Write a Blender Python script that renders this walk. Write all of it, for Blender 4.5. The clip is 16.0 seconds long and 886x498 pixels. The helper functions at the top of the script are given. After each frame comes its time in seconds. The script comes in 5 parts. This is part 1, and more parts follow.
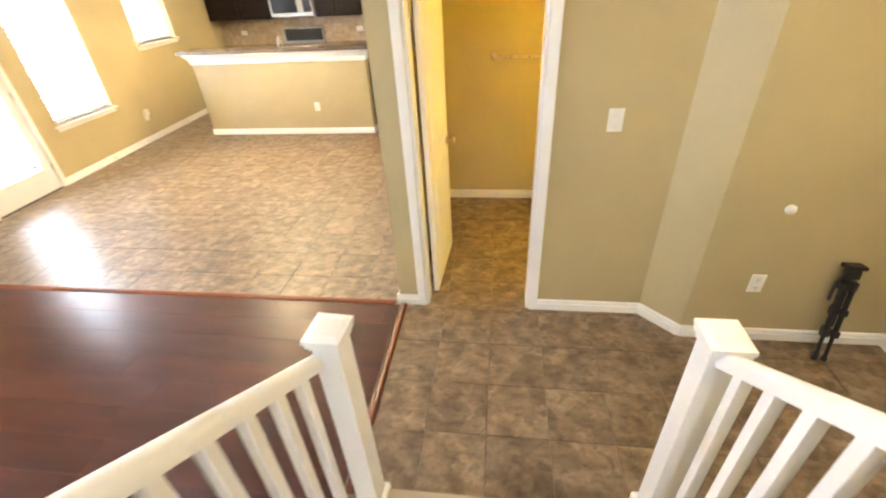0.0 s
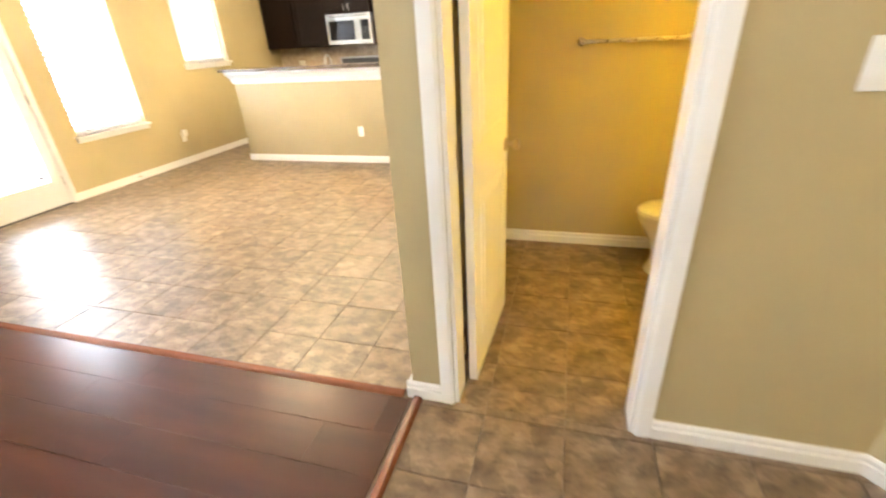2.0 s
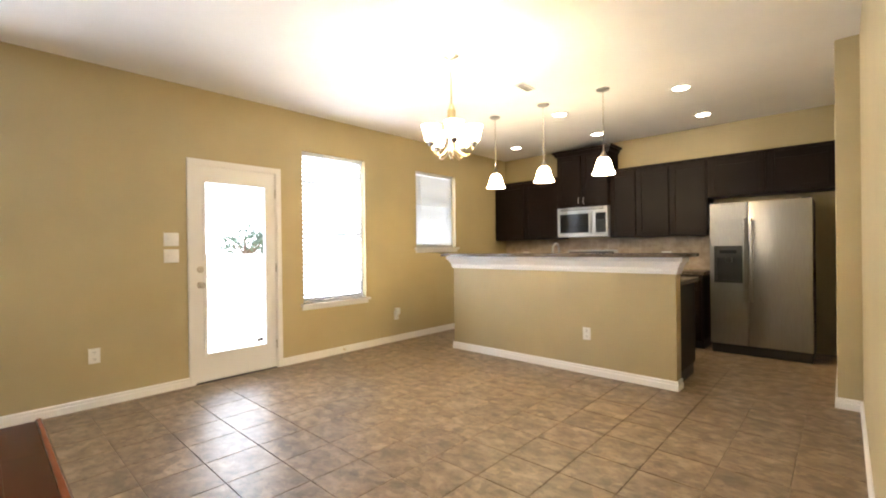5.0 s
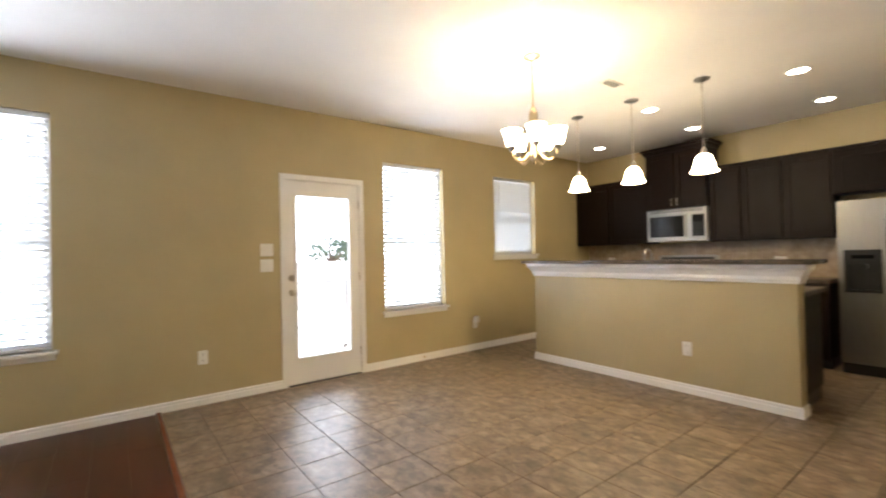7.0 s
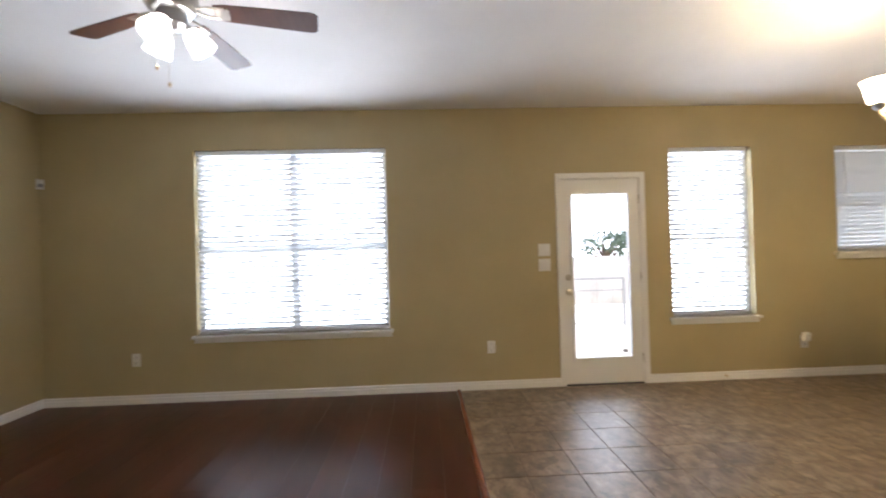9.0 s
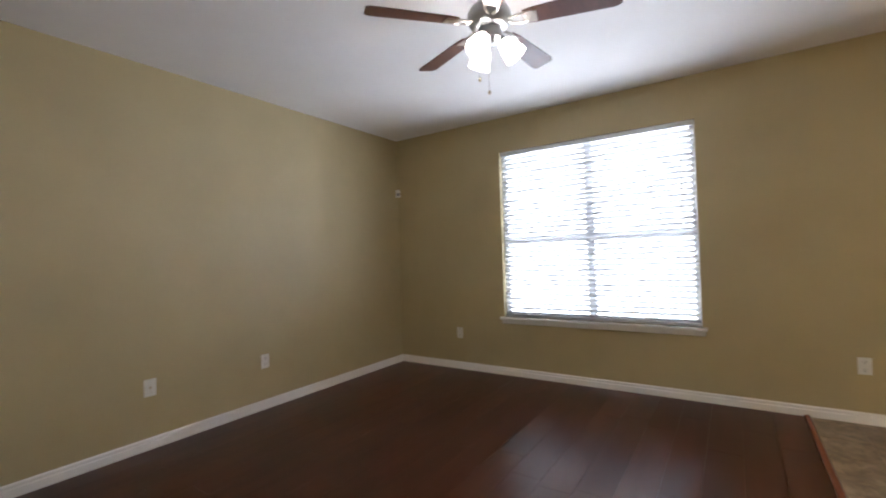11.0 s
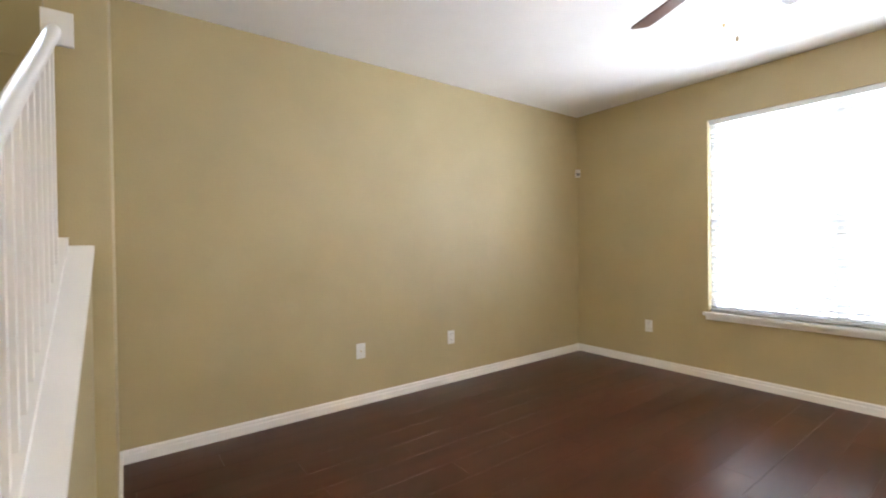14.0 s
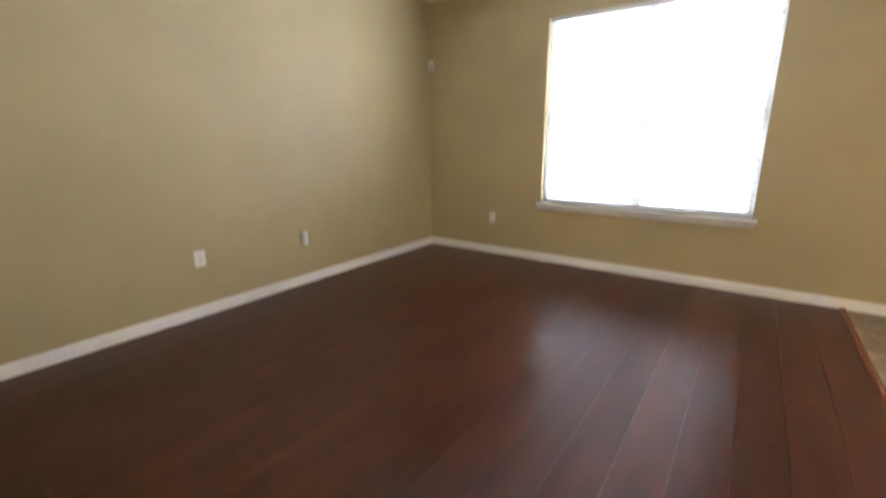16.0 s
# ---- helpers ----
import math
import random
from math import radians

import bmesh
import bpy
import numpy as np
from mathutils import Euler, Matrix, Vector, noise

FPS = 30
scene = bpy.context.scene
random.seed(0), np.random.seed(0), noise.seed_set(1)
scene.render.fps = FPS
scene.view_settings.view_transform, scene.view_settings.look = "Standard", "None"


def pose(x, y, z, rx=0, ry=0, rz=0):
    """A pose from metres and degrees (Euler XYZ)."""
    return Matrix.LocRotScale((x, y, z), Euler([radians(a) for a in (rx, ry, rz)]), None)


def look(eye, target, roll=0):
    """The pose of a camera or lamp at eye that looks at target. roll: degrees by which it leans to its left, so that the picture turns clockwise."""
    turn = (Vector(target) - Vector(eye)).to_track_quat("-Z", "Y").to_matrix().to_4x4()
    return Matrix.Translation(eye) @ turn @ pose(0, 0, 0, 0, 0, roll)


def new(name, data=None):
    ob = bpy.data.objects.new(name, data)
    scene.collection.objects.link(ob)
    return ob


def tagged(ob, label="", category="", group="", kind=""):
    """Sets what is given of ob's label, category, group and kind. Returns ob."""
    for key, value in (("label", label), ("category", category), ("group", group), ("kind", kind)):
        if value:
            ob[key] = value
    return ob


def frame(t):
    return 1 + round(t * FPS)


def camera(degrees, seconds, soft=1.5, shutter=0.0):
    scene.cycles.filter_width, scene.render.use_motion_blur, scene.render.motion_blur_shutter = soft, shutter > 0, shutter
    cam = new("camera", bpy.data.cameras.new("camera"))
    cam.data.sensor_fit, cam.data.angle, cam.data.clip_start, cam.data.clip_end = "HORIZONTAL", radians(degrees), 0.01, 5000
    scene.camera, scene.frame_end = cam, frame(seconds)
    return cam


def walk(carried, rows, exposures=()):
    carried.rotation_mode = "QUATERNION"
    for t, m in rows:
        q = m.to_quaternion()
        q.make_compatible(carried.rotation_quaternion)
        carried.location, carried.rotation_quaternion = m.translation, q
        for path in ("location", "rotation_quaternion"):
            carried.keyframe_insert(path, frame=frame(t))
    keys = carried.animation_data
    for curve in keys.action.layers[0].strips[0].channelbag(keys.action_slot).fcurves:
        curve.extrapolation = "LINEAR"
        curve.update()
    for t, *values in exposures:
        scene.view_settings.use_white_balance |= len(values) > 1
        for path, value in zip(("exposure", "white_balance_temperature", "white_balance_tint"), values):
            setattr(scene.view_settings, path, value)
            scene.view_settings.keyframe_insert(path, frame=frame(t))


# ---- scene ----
cam = camera(91.4, 16.0, soft=2.0, shutter=0.5)
PATH = [
    (0, (5.149, -3.301, 2.0), (4.898, -1.651, 0.899), -3.4),
    (0.5, (5.142, -3.063, 1.866), (5.008, -1.369, 0.812), -1.8),
    (1, (5.124, -2.814, 1.679), (4.901, -1.086, 0.697), -4.2),
    (1.5, (5.112, -2.563, 1.53), (4.798, -0.844, 0.557), -2.3),
    (2, (5.043, -2.315, 1.393), (4.524, -0.595, 0.514), -3.2),
    (2.5, (4.958, -2.09, 1.267), (4.147, -0.428, 0.506), -2.0),
    (3, (4.825, -1.817, 1.058), (3.75, -0.243, 0.454), -2.6),
    (3.5, (4.629, -1.567, 1.227), (3.301, -0.105, 0.913), -0.3),
    (4, (4.496, -1.415, 1.248), (3.129, 0.041, 1.137), 0.4),
    (4.2, (4.458, -1.383, 1.237), (3.117, 0.1, 1.2), -0.5),
    (6.3, (4.343, -1.265, 1.233), (2.942, 0.162, 1.253), -1.3),
    (6.5, (4.331, -1.274, 1.256), (2.891, 0.114, 1.269), -1.1),
    (7, (4.287, -1.287, 1.259), (2.696, -0.075, 1.285), -1.3),
    (7.5, (4.257, -1.287, 1.268), (2.483, -0.365, 1.313), -1.2),
    (8, (4.236, -1.289, 1.304), (2.336, -0.667, 1.358), -1.5),
    (8.5, (4.221, -1.28, 1.315), (2.25, -0.946, 1.347), -1.6),
    (9, (4.198, -1.304, 1.333), (2.2, -1.218, 1.354), -1.6),
    (9.5, (4.186, -1.357, 1.343), (2.195, -1.549, 1.35), -1.7),
    (10, (4.161, -1.404, 1.324), (2.239, -1.957, 1.339), -1.8),
    (10.2, (4.159, -1.398, 1.311), (2.295, -2.12, 1.336), -2.0),
    (12.3, (4.272, -1.587, 1.295), (2.764, -2.9, 1.309), -0.7),
    (12.5, (4.265, -1.619, 1.298), (2.792, -2.971, 1.306), -0.4),
    (13, (4.289, -1.643, 1.282), (3.0, -3.172, 1.279), -1.0),
    (13.5, (4.312, -1.696, 1.272), (3.157, -3.328, 1.257), -1.0),
    (14, (4.316, -1.717, 1.271), (3.131, -3.327, 1.251), -0.8),
    (14.5, (4.28, -1.678, 1.288), (2.935, -3.159, 1.274), -0.7),
    (15, (4.24, -1.656, 1.278), (2.731, -2.969, 1.262), -0.9),
    (15.5, (4.242, -1.683, 1.268), (2.626, -2.858, 1.206), -0.7),
    (16, (4.253, -1.692, 1.259), (2.674, -2.818, 0.77), -0.3),
]
EXPOSURES = [
    (0.0, 3.11, 6220, 13), (1.5, 3.16, 6220, 13), (3.4, 3.04, 6170, 13), (4.2, 2.59, 6120, 14), (6.3, 1.75, 6100, 14), (8.0, 1.55, 5950, 16), (8.8, 1.30, 5950, 16), (10.2, 1.10, 5850, 17),
    (12.3, 1.39, 6010, 15), (13.4, 1.79, 6060, 14), (14.0, 2.20, 6060, 14), (14.6, 2.53, 6060, 14), (15.6, 2.20, 6060, 14), (16.0, 1.95, 6060, 15)]
walk(cam, [(t, look(eye, target, roll)) for t, eye, target, roll in PATH], EXPOSURES)

# ---- world, sun, daylight ----
world = bpy.data.worlds.new("sky")
scene.world = world
world.use_nodes = True
wn = world.node_tree.nodes
sky = wn.new("ShaderNodeTexSky")
sky.sky_type, sky.sun_disc = "NISHITA", False
sky.sun_elevation, sky.sun_rotation = radians(70), radians(73)
world.node_tree.links.new(sky.outputs[0], wn["Background"].inputs[0])
wn["Background"].inputs[1].default_value = 0.10
sun = new("sun", bpy.data.lights.new("sun", "SUN"))
sun.data.energy, sun.data.angle, sun.data.color = 4.0, radians(0.5), (1.0, 0.95, 0.86)
sun.matrix_world = look((3.2, 1, 9), (0, 0, 0))

WARM, BULB, COOL = (1.0, 0.65, 0.06), (1.0, 0.71, 0.28), (0.86, 0.93, 1.0)


def lamp(name, kind, place, watts, colour, size=0.05, size_y=0.0, target=None):
    ob = new(name, bpy.data.lights.new(name, kind))
    ob.data.energy, ob.data.color = watts, colour
    if kind == "AREA":
        ob.data.shape, ob.data.size, ob.data.size_y = ("RECTANGLE", size, size_y) if size_y else ("DISK", size, size)
    else:
        ob.data.shadow_soft_size = size
    ob.matrix_world = look(place, target) if target else pose(*place)
    return ob


# daylight standing in each opening of the window wall
lamp("daylight_stand_in", "AREA", (-0.32, -2.578, 1.55), 47, COOL, 2.3, 2.2, (4, -2.578, 1.6))
lamp("daylight_stand_in", "AREA", (-0.32, 1.567, 1.55), 18, COOL, 1.1, 2.0, (4, 1.567, 1.6))
lamp("daylight_stand_in", "AREA", (-0.32, 3.28, 1.8), 2.4, COOL, 1.1, 1.3, (4, 3.28, 1.6))
# added: cool light from an unseen stairwell opening, brightens railing and wood floor
lamp("daylight_stand_in", "AREA", (5.21, -6.27, 4.05), 8.0, COOL, 0.9, 1.2, (4.6, -2.9, 0.6))

# ---- materials ----


def nodes_of(name, rough=0.5, metal=0.0, spec=0.5):
    m = bpy.data.materials.new(name)
    m.use_nodes = True
    b = m.node_tree.nodes["Principled BSDF"]
    b.inputs["Roughness"].default_value, b.inputs["Metallic"].default_value = rough, metal
    b.inputs["Specular IOR Level"].default_value = spec
    return m, m.node_tree.nodes, m.node_tree.links, b


def noise_at(n, l, coords, scale, detail=4, rough=0.55, stretch=None):
    tex = n.new("ShaderNodeTexNoise")
    tex.inputs["Scale"].default_value, tex.inputs["Detail"].default_value = scale, detail
    tex.inputs["Roughness"].default_value = rough
    if stretch:
        mp = n.new("ShaderNodeMapping")
        mp.inputs["Scale"].default_value = stretch
        l.new(coords, mp.inputs[0])
        coords = mp.outputs[0]
    l.new(coords, tex.inputs["Vector"])
    return tex.outputs[0]


def ramp_of(n, l, fac, stops):
    r = n.new("ShaderNodeValToRGB")
    e = r.color_ramp.elements
    while len(e) < len(stops):
        e.new(0.5)
    for k, (at, c) in zip(e, stops):
        k.position, k.color = at, (*c, 1)
    l.new(fac, r.inputs[0])
    return r.outputs[0]


def mixed(n, l, fac, a, b, how="MIX"):
    m = n.new("ShaderNodeMix")
    m.data_type, m.blend_type = "RGBA", how
    for value, k in ((fac, 0), (a, 6), (b, 7)):
        if isinstance(value, (int, float)):
            m.inputs[k].default_value = value
        elif isinstance(value, tuple):
            m.inputs[k].default_value = (*value, 1)
        else:
            l.new(value, m.inputs[k])
    return m.outputs[2]


def bumped(n, l, b, height, strength, distance):
    bp = n.new("ShaderNodeBump")
    bp.inputs["Strength"].default_value, bp.inputs["Distance"].default_value = strength, distance
    l.new(height, bp.inputs["Height"])
    l.new(bp.outputs[0], b.inputs["Normal"])


def paint(name, colour, rough=0.55, texture=0.25, grain=140, vary=0.06, metal=0.0):
    """Painted or moulded surface: slight blotches, fine relief."""
    m, n, l, b = nodes_of(name, rough, metal)
    geo = n.new("ShaderNodeNewGeometry").outputs["Position"]
    big = noise_at(n, l, geo, 1.7, 3)
    low = tuple(c * (1 - vary) for c in colour)
    high = tuple(min(1, c * (1 + vary)) for c in colour)
    l.new(ramp_of(n, l, big, [(0.3, low), (0.7, high)]), b.inputs["Base Color"])
    if texture:
        bumped(n, l, b, noise_at(n, l, geo, grain, 2), texture, 0.002)
    return m


def slat_material():
    """White vinyl slats that let a little daylight through."""
    m, n, l, b = nodes_of("blind_slat", 0.45)
    b.inputs["Base Color"].default_value = (0.68, 0.68, 0.66, 1)
    t = n.new("ShaderNodeBsdfTranslucent")
    t.inputs["Color"].default_value = (0.86, 0.88, 0.90, 1)
    x = n.new("ShaderNodeMixShader")
    x.inputs[0].default_value = 0.21
    l.new(b.outputs[0], x.inputs[1])
    l.new(t.outputs[0], x.inputs[2])
    l.new(x.outputs[0], n["Material Output"].inputs["Surface"])
    return m


def plain(name, colour, rough=0.4, metal=0.0, spec=0.5):
    m, n, l, b = nodes_of(name, rough, metal, spec)
    geo = n.new("ShaderNodeTexCoord").outputs["Object"]
    f = noise_at(n, l, geo, 30, 3)
    l.new(ramp_of(n, l, f, [(0.3, tuple(c * 0.93 for c in colour)), (0.7, colour)]), b.inputs["Base Color"])
    r = n.new("ShaderNodeMapRange")
    r.inputs[3].default_value, r.inputs[4].default_value = rough * 0.85, min(1, rough * 1.15)
    l.new(f, r.inputs[0])
    l.new(r.outputs[0], b.inputs["Roughness"])
    return m


WALL = paint("wall_paint", (0.468, 0.388, 0.212), 0.5, 0.35, 95, 0.05)
CEIL = paint("ceiling_paint", (0.87, 0.85, 0.82), 0.75, 0.6, 70, 0.03)
TRIM = paint("trim_paint", (0.85, 0.84, 0.82), 0.32, 0.06, 60, 0.03)
PLATE = plain("white_plastic", (0.84, 0.83, 0.79), 0.3)
SLOT = plain("dark_slot", (0.03, 0.03, 0.03), 0.5)
NICKEL = plain("satin_nickel", (0.62, 0.58, 0.52), 0.28, 1.0)
BRASS = plain("worn_brass", (0.60, 0.48, 0.30), 0.3, 1.0)
PEWTER = plain("brushed_pewter", (0.42, 0.42, 0.42), 0.3, 1.0)
BLACK = plain("black_plastic", (0.012, 0.012, 0.013), 0.35)
GREY = plain("grey_plastic", (0.30, 0.30, 0.31), 0.4)
PORCELAIN = plain("porcelain", (0.80, 0.78, 0.72), 0.12)
BLIND = slat_material()
VINYL = plain("white_vinyl", (0.80, 0.81, 0.82), 0.35)
GROUT = paint("grout", (0.25, 0.195, 0.135), 0.85, 0.5, 200, 0.15)
CONCRETE = paint("concrete", (0.50, 0.47, 0.43), 0.85, 0.5, 60, 0.12)
CEDAR = paint("fence_cedar", (0.56, 0.52, 0.48), 0.8, 0.5, 50, 0.2)
GRASS = paint("lawn", (0.30, 0.30, 0.17), 0.9, 0.8, 40, 0.4)
LEAF = paint("leaf_green", (0.11, 0.15, 0.11), 0.6, 0.2, 40, 0.3)
BARK = paint("bark", (0.16, 0.11, 0.08), 0.9, 0.8, 30, 0.3)
RAILGREY = plain("grey_rail_paint", (0.28, 0.28, 0.28), 0.5)
IRON = plain("dark_iron", (0.05, 0.05, 0.05), 0.5, 0.6)
CARPET = paint("stair_carpet", (0.38, 0.32, 0.24), 0.95, 0.9, 300, 0.1)


def steel():
    m, n, l, b = nodes_of("stainless_steel", 0.3, 1.0)
    geo = n.new("ShaderNodeNewGeometry").outputs["Position"]
    f = noise_at(n, l, geo, 60, 3, 0.6, (8, 8, 0.15))
    l.new(ramp_of(n, l, f, [(0.3, (0.34, 0.33, 0.315)), (0.7, (0.44, 0.43, 0.41))]), b.inputs["Base Color"])
    r = n.new("ShaderNodeMapRange")
    r.inputs[3].default_value, r.inputs[4].default_value = 0.24, 0.36
    l.new(f, r.inputs[0])
    l.new(r.outputs[0], b.inputs["Roughness"])
    return m


def n_colour(n, l, coords, scale):
    tex = n.new("ShaderNodeTexNoise")
    tex.inputs["Scale"].default_value = scale
    l.new(coords, tex.inputs["Vector"])
    return tex.outputs["Color"]


def tile_material():
    m, n, l, b = nodes_of("floor_tile", 0.3)
    geo = n.new("ShaderNodeNewGeometry").outputs["Position"]
    rnd = n.new("ShaderNodeObjectInfo").outputs["Random"]
    off = n.new("ShaderNodeVectorMath")
    off.operation = "MULTIPLY_ADD"
    comb = n.new("ShaderNodeCombineXYZ")
    for k in range(3):
        l.new(rnd, comb.inputs[k])
    l.new(comb.outputs[0], off.inputs[0])
    off.inputs[1].default_value = (7, 13, 5)
    l.new(geo, off.inputs[2])
    p = off.outputs[0]
    cloud = noise_at(n, l, p, 9.0, 5, 0.55, (1.0, 1.35, 1.0))
    vein = noise_at(n, l, p, 17, 4, 0.6, (1.0, 1.6, 1.0))
    cell = n.new("ShaderNodeTexVoronoi")
    cell.inputs["Scale"].default_value = 15
    l.new(mixed(n, l, 0.12, p, n_colour(n, l, p, 8)), cell.inputs["Vector"])
    base = ramp_of(n, l, cloud, [(0.30, (0.142, 0.095, 0.057)), (0.50, (0.218, 0.155, 0.097)), (0.70, (0.310, 0.234, 0.155))])
    flake = ramp_of(n, l, cell.outputs["Color"], [(0.15, (0.70, 0.68, 0.66)), (0.5, (1, 1, 1)), (0.9, (1.22, 1.22, 1.20))])
    dark = ramp_of(n, l, vein, [(0.38, (0.50, 0.47, 0.45)), (0.50, (1, 1, 1))])
    col = mixed(n, l, 0.55, mixed(n, l, 0.8, base, flake, "MULTIPLY"), dark, "MULTIPLY")
    tone = n.new("ShaderNodeMapRange")
    tone.inputs[3].default_value, tone.inputs[4].default_value = 0.90, 1.10
    l.new(rnd, tone.inputs[0])
    hsv = n.new("ShaderNodeHueSaturation")
    l.new(tone.outputs[0], hsv.inputs["Value"])
    l.new(col, hsv.inputs["Color"])
    l.new(hsv.outputs[0], b.inputs["Base Color"])
    r = n.new("ShaderNodeMapRange")
    r.inputs[3].default_value, r.inputs[4].default_value = 0.33, 0.44
    l.new(vein, r.inputs[0])
    l.new(r.outputs[0], b.inputs["Roughness"])
    bumped(n, l, b, cloud, 0.06, 0.003)
    return m


def wood_material(name, dark, light, along="x", rough=(0.16, 0.30), scale=1.0, spread=0.18):
    m, n, l, b = nodes_of(name, 0.25)
    geo = n.new("ShaderNodeNewGeometry").outputs["Position"]
    rnd = n.new("ShaderNodeObjectInfo").outputs["Random"]
    comb = n.new("ShaderNodeCombineXYZ")
    for k in range(3):
        l.new(rnd, comb.inputs[k])
    off = n.new("ShaderNodeVectorMath")
    off.operation = "MULTIPLY_ADD"
    l.new(comb.outputs[0], off.inputs[0])
    off.inputs[1].default_value = (11, 17, 3)
    l.new(geo, off.inputs[2])
    stretch = {"x": (0.12, 1, 1), "y": (1, 0.12, 1), "z": (1, 1, 0.12)}[along]
    grain = noise_at(n, l, off.outputs[0], 34 * scale, 6, 0.62, stretch)
    broad = noise_at(n, l, off.outputs[0], 6 * scale, 3, 0.5, stretch)
    col = mixed(n, l, 0.5, ramp_of(n, l, grain, [(0.30, dark), (0.72, light)]), ramp_of(n, l, broad, [(0.3, dark), (0.7, light)]))
    tone = n.new("ShaderNodeMapRange")
    tone.inputs[3].default_value, tone.inputs[4].default_value = 1 - spread, 1 + spread
    l.new(rnd, tone.inputs[0])
    hsv = n.new("ShaderNodeHueSaturation")
    l.new(tone.outputs[0], hsv.inputs["Value"])
    l.new(col, hsv.inputs["Color"])
    l.new(hsv.outputs[0], b.inputs["Base Color"])
    r = n.new("ShaderNodeMapRange")
    r.inputs[3].default_value, r.inputs[4].default_value = rough
    l.new(grain, r.inputs[0])
    l.new(r.outputs[0], b.inputs["Roughness"])
    bumped(n, l, b, grain, 0.02, 0.001)
    return m


def floor_wood():
    """Glossy cherry laminate: figure along each plank, tone from plank to plank."""
    m, n, l, b = nodes_of("cherry_laminate", 0.278, 0.0, 0.34)
    geo = n.new("ShaderNodeNewGeometry").outputs["Position"]
    rnd = n.new("ShaderNodeObjectInfo").outputs["Random"]
    comb = n.new("ShaderNodeCombineXYZ")
    for k in range(3):
        l.new(rnd, comb.inputs[k])
    off = n.new("ShaderNodeVectorMath")
    off.operation = "MULTIPLY_ADD"
    l.new(comb.outputs[0], off.inputs[0])
    off.inputs[1].default_value = (11, 17, 3)
    l.new(geo, off.inputs[2])
    broad = noise_at(n, l, off.outputs[0], 9, 3, 0.5, (0.16, 1, 1))
    figure = ramp_of(n, l, broad, [(0.30, (0.042, 0.0118, 0.0070)), (0.70, (0.074, 0.0222, 0.0130))])
    tone = n.new("ShaderNodeMapRange")
    tone.inputs[3].default_value, tone.inputs[4].default_value = 0.87, 1.14
    l.new(rnd, tone.inputs[0])
    hsv = n.new("ShaderNodeHueSaturation")
    l.new(tone.outputs[0], hsv.inputs["Value"])
    l.new(figure, hsv.inputs["Color"])
    l.new(hsv.outputs[0], b.inputs["Base Color"])
    return m


def granite():
    m, n, l, b = nodes_of("dark_granite", 0.12)
    geo = n.new("ShaderNodeNewGeometry").outputs["Position"]
    vor = n.new("ShaderNodeTexVoronoi")
    vor.inputs["Scale"].default_value = 170
    l.new(geo, vor.inputs["Vector"])
    cloud = noise_at(n, l, geo, 22, 5)
    speck = ramp_of(n, l, vor.outputs["Color"], [(0.2, (0.03, 0.025, 0.022)), (0.55, (0.09, 0.070, 0.055)), (0.9, (0.30, 0.25, 0.20))])
    l.new(mixed(n, l, 0.6, speck, ramp_of(n, l, cloud, [(0.35, (0.05, 0.040, 0.033)), (0.7, (0.19, 0.145, 0.11))])), b.inputs["Base Color"])
    return m


def splash_tile():
    m, n, l, b = nodes_of("backsplash_stone", 0.35)
    geo = n.new("ShaderNodeNewGeometry").outputs["Position"]
    rnd = n.new("ShaderNodeObjectInfo").outputs["Random"]
    cloud = noise_at(n, l, geo, 14, 5)
    col = ramp_of(n, l, cloud, [(0.3, (0.30, 0.22, 0.15)), (0.7, (0.46, 0.37, 0.27))])
    tone = n.new("ShaderNodeMapRange")
    tone.inputs[3].default_value, tone.inputs[4].default_value = 0.88, 1.1
    l.new(rnd, tone.inputs[0])
    hsv = n.new("ShaderNodeHueSaturation")
    l.new(tone.outputs[0], hsv.inputs["Value"])
    l.new(col, hsv.inputs["Color"])
    l.new(hsv.outputs[0], b.inputs["Base Color"])
    return m


def glowing(name, colour, strength, base=(0.9, 0.88, 0.82)):
    m, n, l, b = nodes_of(name, 0.35)
    b.inputs["Base Color"].default_value = (*base, 1)
    b.inputs["Emission Color"].default_value = (*colour, 1)
    b.inputs["Emission Strength"].default_value = strength
    return m


def glass(name, tint=(1, 1, 1)):
    m, n, l, b = nodes_of(name, 0.0)
    b.inputs["Base Color"].default_value = (*tint, 1)
    b.inputs["Transmission Weight"].default_value, b.inputs["IOR"].default_value = 1.0, 1.02
    return m


STEEL, TILE, GRANITE, SPLASH = steel(), tile_material(), granite(), splash_tile()
FLOORWOOD = floor_wood()
STRIPWOOD = wood_material("cherry_strip", (0.13, 0.040, 0.018), (0.24, 0.085, 0.040))
CABINET = wood_material("espresso_cabinet", (0.0060, 0.0027, 0.0018), (0.0120, 0.0056, 0.0037), "z", (0.30, 0.42))
CABINET.node_tree.nodes["Principled BSDF"].inputs["Specular IOR Level"].default_value = 0.14
BLADE = wood_material("walnut_blade", (0.055, 0.020, 0.012), (0.13, 0.050, 0.026), "x", (0.25, 0.4))
FROST = glowing("lit_frosted_glass", (1.0, 0.77, 0.42), 8.5)
FROST_DINING = glowing("lit_chandelier_glass", (1.0, 0.77, 0.42), 12.0)
FROST_BATH = glowing("lit_vanity_glass", (1.0, 0.60, 0.06), 8.0)
FROST_FAN = glowing("lit_fan_glass", (1.0, 0.93, 0.80), 9.0)
LENS = glowing("lit_downlight", (1.0, 0.86, 0.66), 12.0)
PANE, DARKGLASS = glass("clear_glass"), plain("dark_glass", (0.010, 0.010, 0.012), 0.08, 0.0, 0.18)

# ---- mesh helpers ----


